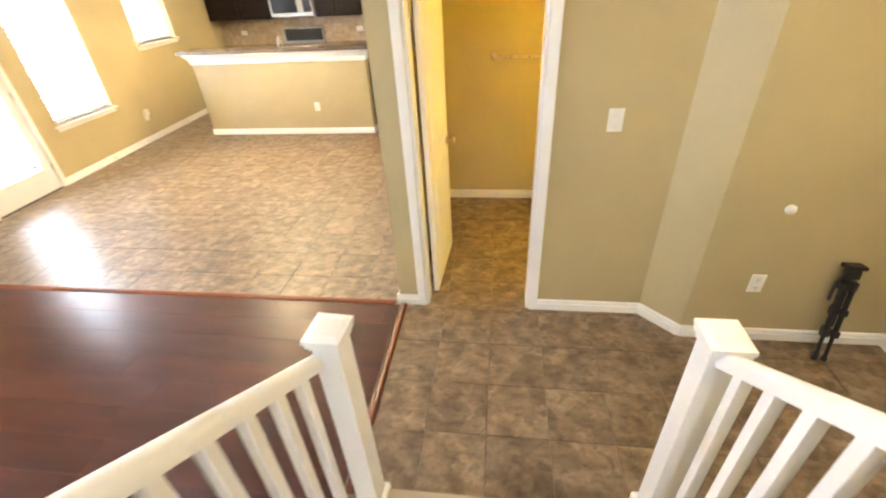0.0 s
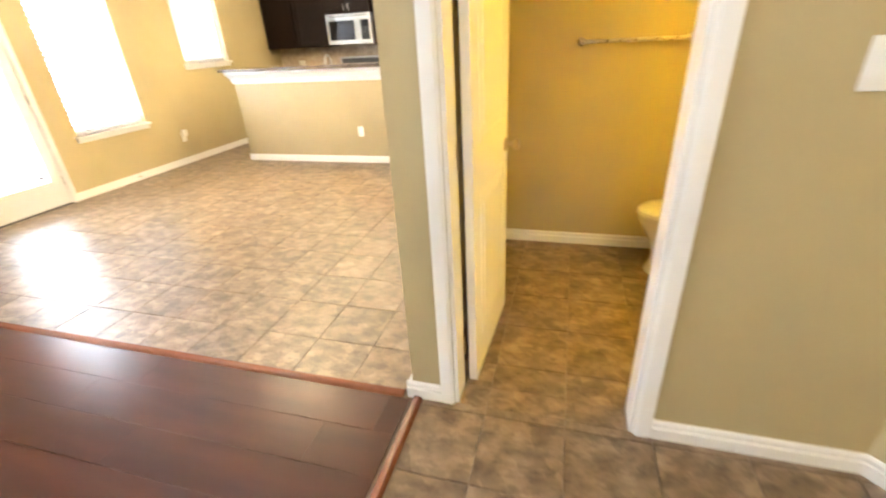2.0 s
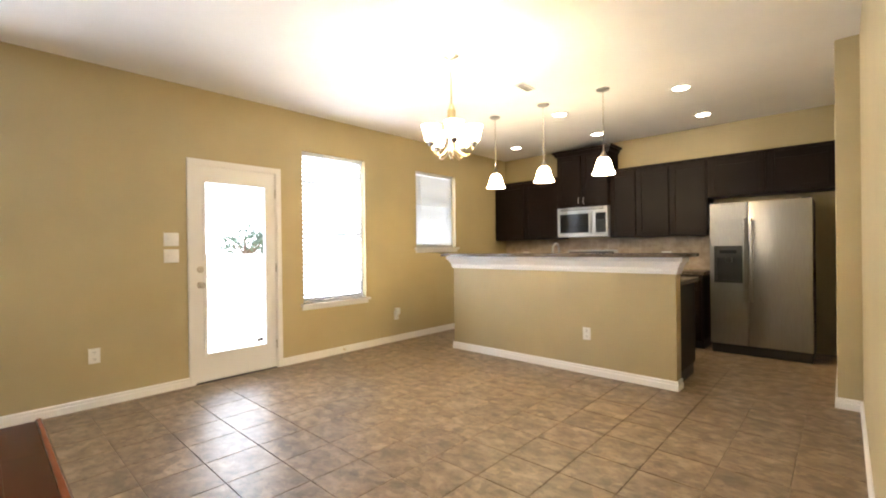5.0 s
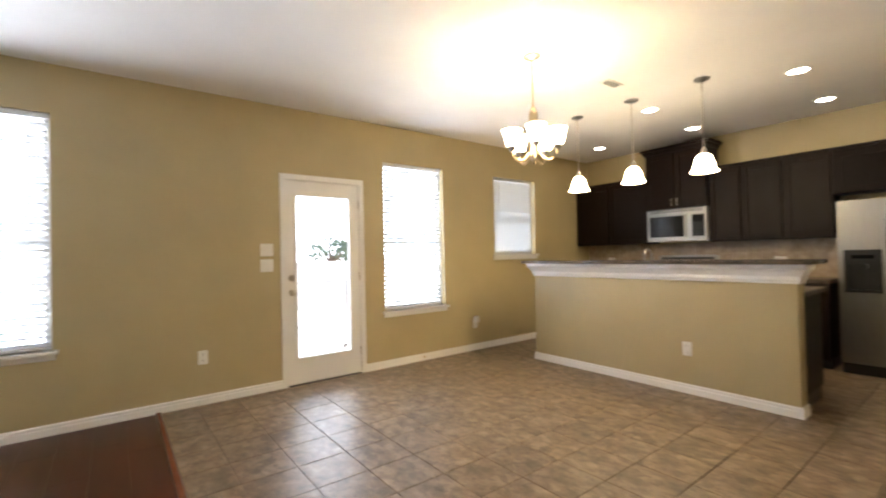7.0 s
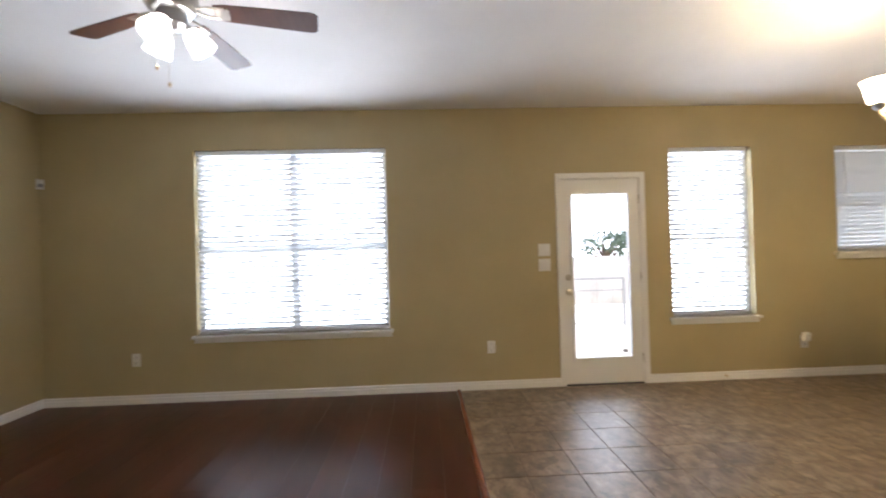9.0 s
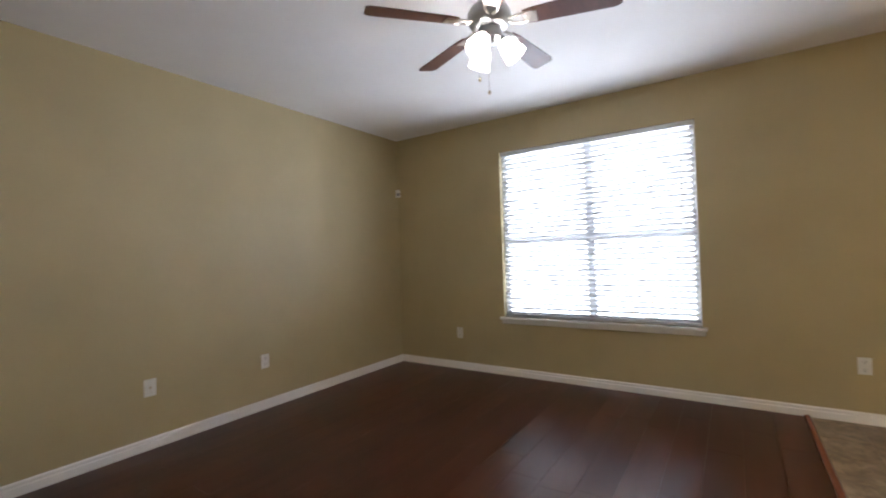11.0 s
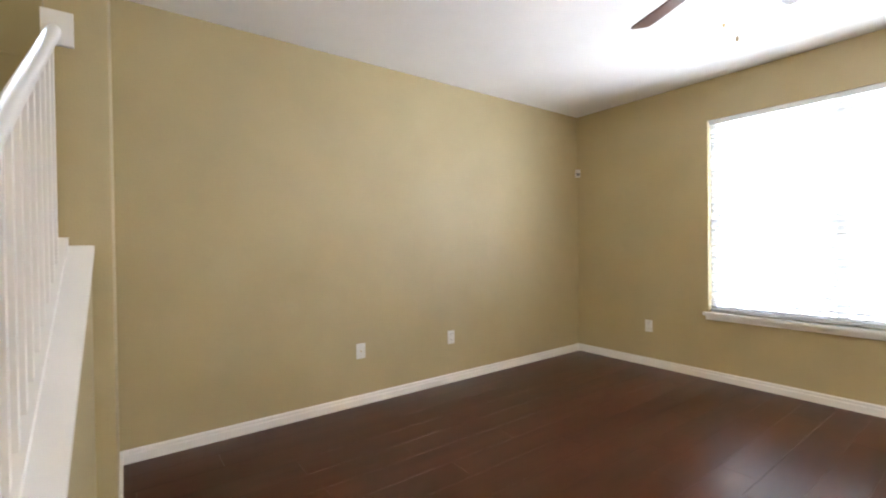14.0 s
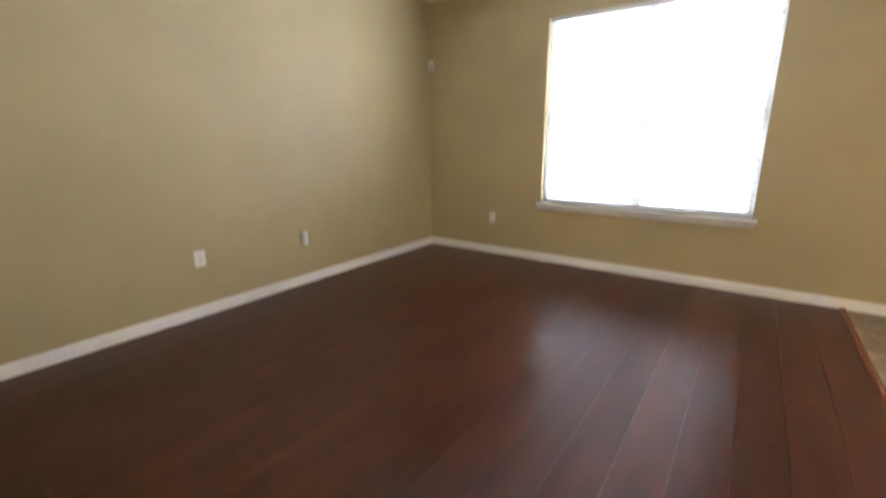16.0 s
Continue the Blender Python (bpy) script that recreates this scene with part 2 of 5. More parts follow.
def box(bm, x0, x1, y0, y1, z0, z1, bevel=0.0):
    made = bmesh.ops.create_cube(bm, size=1.0, matrix=Matrix.LocRotScale(((x0 + x1) / 2, (y0 + y1) / 2, (z0 + z1) / 2), None, (x1 - x0, y1 - y0, z1 - z0)))
    if bevel:
        edges = {e for v in made["verts"] for e in v.link_edges}
        bmesh.ops.bevel(bm, geom=list(edges), offset=bevel, segments=2, affect="EDGES", profile=0.6)
    return bm


def boxed(*a, bevel=0.0):
    return box(bmesh.new(), *a, bevel=bevel)


def turned(profile, segments=24, close=True, bm=None, at=(0, 0, 0)):
    """A body of revolution about z from (radius, height) pairs."""
    bm = bm or bmesh.new()
    rings = []
    for r, z in profile:
        if r < 1e-5:
            rings.append([bm.verts.new((at[0], at[1], at[2] + z))])
        else:
            rings.append([bm.verts.new((at[0] + r * math.cos(2 * math.pi * k / segments), at[1] + r * math.sin(2 * math.pi * k / segments), at[2] + z)) for k in range(segments)])
    for a, b in zip(rings, rings[1:]):
        for k in range(segments):
            j = (k + 1) % segments
            if len(a) == 1 and len(b) > 1:
                bm.faces.new((a[0], b[j], b[k]))
            elif len(b) == 1 and len(a) > 1:
                bm.faces.new((a[k], a[j], b[0]))
            elif len(a) > 1:
                bm.faces.new((a[k], a[j], b[j], b[k]))
    if close:
        for ring in (rings[0], rings[-1]):
            if len(ring) > 1:
                bm.faces.new(ring)
    bmesh.ops.recalc_face_normals(bm, faces=bm.faces)
    return bm


def tube(points, radius, segments=10, bm=None):
    """A round bar along points."""
    bm = bm or bmesh.new()
    pts = [Vector(p) for p in points]
    rings = []
    for i, p in enumerate(pts):
        d = (pts[min(i + 1, len(pts) - 1)] - pts[max(i - 1, 0)]).normalized()
        side = d.cross(Vector((0, 0, 1)) if abs(d.z) < 0.9 else Vector((1, 0, 0))).normalized()
        up = side.cross(d)
        r = radius[i] if isinstance(radius, (list, tuple)) else radius
        rings.append([bm.verts.new(p + r * (math.cos(a) * side + math.sin(a) * up)) for a in (2 * math.pi * k / segments for k in range(segments))])
    for a, b in zip(rings, rings[1:]):
        for k in range(segments):
            bm.faces.new((a[k], a[(k + 1) % segments], b[(k + 1) % segments], b[k]))
    bm.faces.new(rings[0])
    bm.faces.new(rings[-1])
    bmesh.ops.recalc_face_normals(bm, faces=bm.faces)
    return bm


def prism(outline, z0, z1):
    bm = bmesh.new()
    low = [bm.verts.new((x, y, z0)) for x, y in outline]
    high = [bm.verts.new((x, y, z1)) for x, y in outline]
    bm.faces.new(low)
    bm.faces.new(high)
    for k in range(len(low)):
        j = (k + 1) % len(low)
        bm.faces.new((low[k], low[j], high[j], high[k]))
    bmesh.ops.recalc_face_normals(bm, faces=bm.faces)
    return bm


def moved(bm, m):
    bmesh.ops.transform(bm, matrix=m, verts=bm.verts)
    return bm


def obj(name, bm, material, smooth=False):
    me = bpy.data.meshes.new(name)
    bm.to_mesh(me)
    bm.free()
    me.materials.append(material)
    if smooth:
        for p in me.polygons:
            p.use_smooth = True
        me.set_sharp_from_angle(angle=radians(40))
    return new(name, me)


def part(name, bm, material, parent, label="", smooth=False):
    ob = obj(name, bm, material, smooth)
    ob.parent = parent
    return tagged(ob, label) if label else ob


def thing(name, m, label, category, group=""):
    e = new(name)
    e.empty_display_size = 0.1
    e.matrix_world = m
    return tagged(e, label, category, group)


def structure(name, bm, material, label="", category="", smooth=False):
    return tagged(obj(name, bm, material, smooth), label, category, kind="structure")


def slab_with_holes(axis, at0, at1, u0, u1, v0, v1, holes):
    """A flat slab whose thickness lies along an axis (x, y or z), with rectangular holes (u0, u1, v0, v1) that go right through."""
    us = sorted({u0, u1, *(h[0] for h in holes), *(h[1] for h in holes)})
    vs = sorted({v0, v1, *(h[2] for h in holes), *(h[3] for h in holes)})
    bm, seen = bmesh.new(), {}

    def vert(a, u, v):
        key = (a, u, v)
        if key not in seen:
            seen[key] = bm.verts.new({"x": (a, u, v), "y": (u, a, v), "z": (u, v, a)}[axis])
        return seen[key]

    def solid(i, j):
        if not (0 <= i < len(us) - 1 and 0 <= j < len(vs) - 1):
            return False
        cu, cv = (us[i] + us[i + 1]) / 2, (vs[j] + vs[j + 1]) / 2
        return not any(h[0] < cu < h[1] and h[2] < cv < h[3] for h in holes)

    for i in range(len(us) - 1):
        for j in range(len(vs) - 1):
            if not solid(i, j):
                continue
            a, b, c, d = us[i], us[i + 1], vs[j], vs[j + 1]
            for at in (at0, at1):
                bm.faces.new((vert(at, a, c), vert(at, b, c), vert(at, b, d), vert(at, a, d)))
            for di, dj, p, q in ((-1, 0, (a, c), (a, d)), (1, 0, (b, c), (b, d)), (0, -1, (a, c), (b, c)), (0, 1, (a, d), (b, d))):
                if not solid(i + di, j + dj):
                    bm.faces.new((vert(at0, *p), vert(at0, *q), vert(at1, *q), vert(at1, *p)))
    bmesh.ops.recalc_face_normals(bm, faces=bm.faces)
    return bm


# ---- the large structure ----
H = 2.743
W1 = (-3.472, -1.655, 0.620, 2.374)
W2 = (1.146, 1.998, 0.634, 2.327)
W3 = (2.872, 3.708, 1.240, 2.317)
DOOR = (0.040, 0.850, -0.1, 2.045)
SOUTH, NORTH, EAST = -4.887, 5.06, 4.472

structure("wall_west", slab_with_holes("x", -0.15, 0.0, SOUTH - 0.12, NORTH + 0.12, -0.1, H, [W1, W2, W3, DOOR]), WALL, "olive-tan painted wall with the windows and the glazed door", "wall")
structure("wall_south", boxed(0.0, 4.360, SOUTH - 0.12, SOUTH, -0.1, H), WALL, "plain olive-tan painted living room wall", "wall")
structure("wall_north", boxed(0.0, 4.565, NORTH, NORTH + 0.12, -0.1, H), WALL, "olive-tan painted kitchen wall behind dark cabinets", "wall")
stairs_wall = bmesh.new()
box(stairs_wall, 4.360, 4.600, -6.32, -4.36, -0.1, H, 0.028)
structure("wall_stairs", stairs_wall, WALL, "olive-tan wall with a rounded end beside the stairs", "wall", True)
structure("wall_hall", boxed(EAST, EAST + 0.115, -0.89, 3.05, -0.1, H), WALL, "olive-tan painted hall wall", "wall")
structure("wall_fridge", boxed(4.335, EAST + 0.115, 3.05, NORTH, -0.1, H, bevel=0.014), WALL, "olive-tan stub wall beside the refrigerator", "wall", True)
front = slab_with_holes("y", -1.005, -0.89, EAST, 6.079, -0.1, H, [(4.665, 5.363, -0.1, 2.045)])
corner = [e for e in front.edges if all(abs(v.co.x - EAST) < 1e-4 and abs(v.co.y + 1.005) < 1e-4 for v in e.verts)]
bmesh.ops.bevel(front, geom=corner, offset=0.02, segments=4, affect="EDGES")
structure("wall_bath_front", front, WALL, "olive-tan wall with the bathroom doorway", "wall")
structure("wall_bath_back", boxed(EAST + 0.115, 6.32, 0.669, 0.79, -0.1, H), WALL, "bathroom wall glowing golden under warm light", "wall")
structure("wall_bath_side", boxed(6.2, 6.32, -0.89, 0.669, -0.1, H), WALL, "bathroom side wall behind the toilet", "wall")
structure("wall_angled", prism([(6.079, -1.005), (6.268, -1.200), (6.268, -1.02), (6.16, -0.89), (6.079, -0.89)], -0.1, H), WALL, "short angled wall catching grey daylight", "wall")
structure("wall_entry", boxed(6.268, 7.52, -1.200, -1.08, -0.1, H), WALL, "olive-tan entry wall with an outlet", "wall")
structure("wall_entry_east", boxed(7.40, 7.52, -6.32, -1.20, -0.1, H), WALL, "olive-tan entry side wall", "wall")
structure("wall_entry_south", boxed(4.600, 7.40, -6.32, -6.2, -0.1, H), WALL, "plain olive-tan entry wall", "wall")
structure("ceiling", slab_with_holes("z", H, H + 0.12, -0.15, 7.52, -6.32, NORTH + 0.12, [(4.600, 5.86, -6.2, -3.2)]), CEIL, "white lightly textured ceiling", "ceiling")
up = bmesh.new()
for a in ((4.360, 4.600, -6.32, -3.2), (5.86, 5.97, -6.32, -3.2), (4.600, 5.86, -3.2, -3.09)):
    box(up, *a, H + 0.12, 5.2)
structure("wall_stairwell_south", slab_with_holes("y", -6.32, -6.194, 4.600, 5.86, H - 0.01, 5.2, [(4.74, 5.68, 3.42, 4.68)]), WALL, "olive-tan stairwell wall with an unseen opening added for daylight", "wall")
structure("wall_stairwell", up, WALL, "olive-tan walls of the stairwell above", "wall")
structure("ceiling_stairwell", boxed(4.360, 5.97, -6.32, -3.09, 5.2, 5.3), CEIL, "white stairwell ceiling", "ceiling")
floor = structure("floor", boxed(-0.15, 7.52, -6.32, NORTH + 0.12, -0.16, -0.004), GROUT, "brown mottled ceramic tile floor with dark grout", "floor")
wood_floor = structure("wood_floor", boxed(0.0, 4.478, SOUTH, -1.02, -0.012, -0.0045), FLOORWOOD, "glossy dark cherry laminate plank floor", "floor")


def baseboard(name, p, q, side, height=0.083, depth=0.016):
    """A moulded skirting from p to q, standing out to one side of that line."""
    a, b = Vector((*p, 0)), Vector((*q, 0))
    d = (b - a).normalized()
    o = Vector((-d.y, d.x, 0)) * side
    shape = [(0, 0.0), (depth, 0.0), (depth, height * 0.62), (depth * 0.50, height * 0.65), (depth * 0.45, height * 0.76), (depth * 0.80, height * 0.80), (depth * 0.80, height * 0.90), (depth * 0.35, height), (0, height)]
    bm = bmesh.new()
    ends = [[bm.verts.new(e + o * u + Vector((0, 0, v))) for u, v in shape] for e in (a, b)]
    for k in range(len(shape)):
        j = (k + 1) % len(shape)
        bm.faces.new((ends[0][k], ends[0][j], ends[1][j], ends[1][k]))
    bm.faces.new(ends[0])
    bm.faces.new(ends[1])
    bmesh.ops.recalc_face_normals(bm, faces=bm.faces)
    return structure(name, bm, TRIM, "white moulded baseboard", "baseboard")


for k, (p, q, side) in enumerate([
    ((0, SOUTH), (0, 0.0), -1), ((0, 0.89), (0, NORTH - 0.65), -1), ((0.013, SOUTH), (4.347, SOUTH), 1), ((4.360, SOUTH), (4.360, -4.37), 1),
    ((EAST, -1.005), (EAST, 3.05), 1), ((4.456, -1.005), (4.608, -1.005), -1), ((5.421, -1.005), (6.079, -1.005), -1), ((6.079, -1.005), (6.268, -1.200), -1),
    ((6.268, -1.200), (7.387, -1.200), -1), ((7.40, -1.200), (7.40, -6.2), -1), ((4.587, 0.669), (6.2, 0.669), -1), ((6.2, -0.89), (6.2, 0.656), 1),
    ((4.335, 3.05), (4.459, 3.05), -1), ((4.335, 3.037), (4.335, 4.3), 1),
]):
    baseboard(f"baseboard_{k + 1}", p, q, side)

# outdoors: lawn, patio, fence, tree
structure("ground", boxed(-400, -0.16, -400, 400, -0.35, -0.20), GRASS, "sunlit lawn behind the house", "ground")
structure("patio", boxed(-6.6, -0.16, -5.0, 5.0, -0.20, -0.06), CONCRETE, "pale concrete patio slab outside the door", "patio")
# added glowing board: whitens the door view and its reflection on the tiles
glow = glowing("glowing_backdrop", (0.90, 0.95, 1.0), 2.4, (0.0, 0.0, 0.0))
structure("backdrop", boxed(-30.2, -30.0, -60, 60, -0.2, 30), glow, "glowing backdrop board standing in for bright sky beyond the yard", "backdrop")

# ---- windows, blinds and doors ----


def window(name, y0, y1, z0, z1, divided, label):
    """A vinyl window set deep in its opening, with a wooden stool and apron inside."""
    w = tagged(new(name), label, "window", kind="structure")
    w.matrix_world = pose(0, 0, 0)
    f = bmesh.new()
    for a in ((y0, y0 + 0.045, z0, z1), (y1 - 0.045, y1, z0, z1), (y0 + 0.045, y1 - 0.045, z0, z0 + 0.05), (y0 + 0.045, y1 - 0.045, z1 - 0.045, z1)):
        box(f, -0.125, -0.075, *a)
    part("window_frame", f, VINYL, w)
    mid = (y0 + y1) / 2
    stiles = [(y0 + 0.045, mid - 0.035), (mid + 0.035, y1 - 0.045)] if divided else [(y0 + 0.045, y1 - 0.045)]
    if divided:
        part("mullion", boxed(-0.123, -0.077, mid - 0.035, mid + 0.035, z0 + 0.05, z1 - 0.045), VINYL, w)
    rail = z0 + (z1 - z0) * 0.46
    for a, b in stiles:
        part("meeting_rail", boxed(-0.118, -0.082, a, b, rail - 0.022, rail + 0.022), VINYL, w)
        for c, d in ((z0 + 0.05, rail - 0.022), (rail + 0.022, z1 - 0.045)):
            g = part("pane", boxed(-0.103, -0.099, a, b, c, d), PANE, w)
            g.visible_shadow = False
    part("window_sill", boxed(-0.075, 0.045, y0 - 0.035, y1 + 0.035, z0 - 0.028, z0, bevel=0.004), TRIM, w, "white painted window stool")
    part("apron", boxed(0.001, 0.016, y0 - 0.02, y1 + 0.02, z0 - 0.07, z0 - 0.029, bevel=0.003), TRIM, w)
    return w


def blind(y0, y1, z0, z1, pitch, tilt, label, wand=0.12, lower=None, tilt_low=None):
    """A slatted blind hung inside an opening: headrail, slats, bottom rail, ladder cords, wand. Below lower the slats take another tilt."""
    b = thing("window_blind", pose(-0.035, y0, z0), label, "blind", "blinds on the window wall")
    wide, high = y1 - y0, z1 - z0
    part("headrail", boxed(-0.022, 0.022, 0.004, wide - 0.004, high - 0.045, high - 0.002, bevel=0.002), BLIND, b)
    part("bottom_rail", boxed(-0.022, 0.022, 0.008, wide - 0.008, 0.012, 0.028, bevel=0.003), BLIND, b)
    count = int((high - 0.085) / pitch)
    pitch = (high - 0.085) / count
    meshes = {}
    for k in range(count):
        z = 0.045 + pitch * k
        a = tilt if lower is None or z0 + z > lower else tilt_low
        if a not in meshes:
            bm = boxed(-0.0245, 0.0245, 0.008, wide - 0.008, -0.0013, 0.0013)
            meshes[a] = bpy.data.meshes.new("slat")
            moved(bm, pose(0, 0, 0, 0, a, 0)).to_mesh(meshes[a])
            meshes[a].materials.append(BLIND)
            bm.free()
        s = new("slat", meshes[a])
        s.parent = b
        s.location = (0, 0, z)
    for u in (0.14, wide / 2, wide - 0.14) if wide > 1.2 else (0.12, wide - 0.12):
        part("ladder_cord", boxed(0.023, 0.0245, u - 0.0012, u + 0.0012, 0.02, high - 0.045), BLIND, b)
    part("tilt_wand", tube([(0.028, wand, high - 0.04), (0.029, wand, high * 0.48)], 0.004, 6), PLATE, b, "clear plastic tilt wand")
    return b


window("window_1", *W1, True, "wide vinyl double window behind white blinds")
window("window_2", *W2, False, "tall narrow vinyl window behind white blinds")
window("window_3", *W3, False, "small kitchen-side vinyl window behind a lowered blind")
blind(W1[0] + 0.004, W1[1] - 0.004, W1[2], W1[3], 0.0485, -40, "wide white faux-wood blind with open slats", 1.70)
blind(W2[0] + 0.004, W2[1] - 0.03, W2[2], W2[3], 0.0485, -38, "tall white faux-wood blind with open slats", 0.10)
blind(W3[0] + 0.004, W3[1] - 0.05, W3[2], W3[3], 0.040, -74, "cream blind closed at the top, slats showing below", 0.10, 1.85, -52)


def casing(parent, axis_x, at, out, u0, u1, top, width=0.058):
    """Moulded trim on three sides of a doorway."""
    def leg(name, a, b, z0, z1):
        bm = bmesh.new()
        for d0, d1, inset in ((0.001, 0.012, 0.0), (0.012, 0.018, 0.008)):
            lo, hi = sorted((at + out * d0, at + out * d1))
            ya, yb = a + inset, b - inset
            box(bm, lo, hi, ya, yb, z0, z1) if axis_x else box(bm, ya, yb, lo, hi, z0, z1)
        return part(name, bm, TRIM, parent)
    leg("casing_leg", u0 - width, u0, 0, top)
    leg("casing_leg", u1, u1 + width, 0, top)
    leg("casing_head", u0 - width, u1 + width, top, top + width)


def patio_door():
    d = tagged(new("door_1"), "white door with a full-length glass panel, closed", "door", kind="structure")
    y0, y1, z0, z1 = 0.058, 0.832, 0.012, 2.028
    g0, g1, h0, h1 = 0.160, 0.725, 0.270, 1.880
    slab = slab_with_holes("x", -0.055, -0.012, y0, y1, z0, z1, [(g0, g1, h0, h1)])
    part("door_leaf", slab, TRIM, d)
    lip = bmesh.new()
    for a in ((g0 - 0.03, g0, h0 - 0.03, h1 + 0.03), (g1, g1 + 0.03, h0 - 0.03, h1 + 0.03), (g0, g1, h0 - 0.03, h0), (g0, g1, h1, h1 + 0.03)):
        box(lip, -0.011, -0.002, *a, bevel=0.003)
    part("glass_stop", lip, TRIM, d)
    pane = part("pane", boxed(-0.037, -0.031, g0, g1, h0, h1), PANE, d)
    pane.visible_shadow = False
    jamb = bmesh.new()
    box(jamb, -0.15, -0.001, 0.0405, 0.057, -0.004, 2.045)
    box(jamb, -0.15, -0.001, 0.833, 0.8495, -0.004, 2.045)
    box(jamb, -0.15, -0.001, 0.057, 0.833, 2.029, 2.0445)
    part("jamb", jamb, TRIM, d)
    part("threshold", boxed(-0.15, 0.012, 0.057, 0.833, -0.003, 0.010, bevel=0.003), IRON, d, "dark metal door sill")
    casing(d, True, 0.0, 1, 0.050, 0.840, 2.035, 0.052)
    hinge_z = (0.25, 1.05, 1.82)
    for z in hinge_z:
        part("hinge", tube([(-0.004, 0.834, z - 0.045), (-0.004, 0.834, z + 0.045)], 0.006, 8), NICKEL, d)
    knob = turned([(0.0, 0.0), (0.032, 0.0), (0.032, 0.006), (0.012, 0.012), (0.011, 0.034), (0.022, 0.042), (0.029, 0.054), (0.026, 0.068), (0.012, 0.075), (0, 0.076)], 20, False)
    part("door_knob", moved(knob, pose(-0.012, 0.108, 0.918, 0, 90, 0)), NICKEL, d, "satin nickel knob", True)
    bolt = turned([(0.0, 0.0), (0.031, 0.0), (0.031, 0.008), (0.024, 0.016), (0, 0.017)], 20, False)
    part("deadbolt", moved(bolt, pose(-0.012, 0.108, 1.062, 0, 90, 0)), NICKEL, d, "satin nickel deadbolt", True)
    part("thumb_turn", boxed(0.004, 0.022, 0.103, 0.113, 1.045, 1.079, bevel=0.003), NICKEL, d)
    part("sticker", boxed(-0.0305, -0.0295, 0.640, 0.695, 0.300, 0.335), BLACK, d, "small dark sticker on the glass")
    part("sticker_line", boxed(-0.0294, -0.029, 0.646, 0.689, 0.312, 0.316), PLATE, d)
    part("sticker_line", boxed(-0.0294, -0.029, 0.646, 0.680, 0.321, 0.325), PLATE, d)


patio_door()


def bathroom_door():
    d = tagged(new("door_2"), "white panelled bathroom door standing open inwards", "door", kind="structure")
    casing(d, False, -1.005, -1, 4.665, 5.363, 2.045)
    casing(d, False, -0.89, 1, 4.665, 5.363, 2.045)
    jamb = bmesh.new()
    box(jamb, 4.666, 4.682, -1.006, -0.889, -0.003, 2.044)
    box(jamb, 5.347, 5.362, -1.006, -0.889, -0.003, 2.044)
    box(jamb, 4.682, 5.347, -1.006, -0.889, 2.030, 2.044)
    part("jamb", jamb, TRIM, d)
    leaf_bm = boxed(-0.0175, 0.0175, 0.0, 0.64, 0.012, 2.022, bevel=0.002)
    m = pose(4.714, -0.868, 0, 0, 0, -3.0)
    leaf = part("door_leaf", moved(leaf_bm, m), TRIM, d)
    for z0, z1 in ((0.20, 0.86), (1.04, 1.88)):
        for sx in (-1, 1):
            ring = bmesh.new()
            lo, hi = sorted((sx * 0.0176, sx * 0.0215))
            for a in ((0.10, 0.125, z0, z1), (0.515, 0.54, z0, z1), (0.125, 0.515, z0, z0 + 0.025), (0.125, 0.515, z1 - 0.025, z1)):
                box(ring, lo, hi, *a, bevel=0.0015)
            part("panel_moulding", moved(ring, m), TRIM, leaf)
            lo, hi = sorted((sx * 0.0176, sx * 0.0205))
            part("raised_panel", moved(boxed(lo, hi, 0.16, 0.48, z0 + 0.06, z1 - 0.06, bevel=0.001), m), TRIM, leaf)
    for sx in (-1, 1):
        k = turned([(0.0, 0.0), (0.030, 0.0), (0.030, 0.005), (0.011, 0.010), (0.010, 0.032), (0.021, 0.040), (0.027, 0.052), (0.022, 0.064), (0, 0.070)], 18, False)
        part("door_knob", moved(k, m @ pose(sx * 0.0176, 0.585, 0.93, 0, 90 * sx, 0)), BRASS, leaf, "aged brass knob", True)
    for z in (0.22, 1.02, 1.82):
        part("hinge", tube([(4.684, -0.893, z - 0.045), (4.684, -0.893, z + 0.045)], 0.0065, 8), BRASS, d)


bathroom_door()

# ---- stairs ----
RISE, RUN, FOOT = 0.18, 0.27, -2.41
SLOPE, DRIFT = 0.6663, 0.026


def sloped(x0, x1, d0, d1, z0, z1, drift=DRIFT, slope=SLOPE):
    """A bar that climbs with the flight: from d0 to d1 metres behind its foot, between the heights z0 and z1 at the foot."""
    bm = bmesh.new()
    rows = []
    for d in (d0, d1):
        up, side = slope * d, -drift * d
        rows.append([bm.verts.new((x + side, FOOT - d, z)) for x, z in ((x0, z0 + up), (x1, z0 + up), (x1, z1 + up), (x0, z1 + up))])
    bm.faces.new(rows[0])
    bm.faces.new(rows[1])
    for k in range(4):
        j = (k + 1) % 4
        bm.faces.new((rows[0][k], rows[0][j], rows[1][j], rows[1][k]))
    bmesh.ops.recalc_face_normals(bm, faces=bm.faces)
    return bm


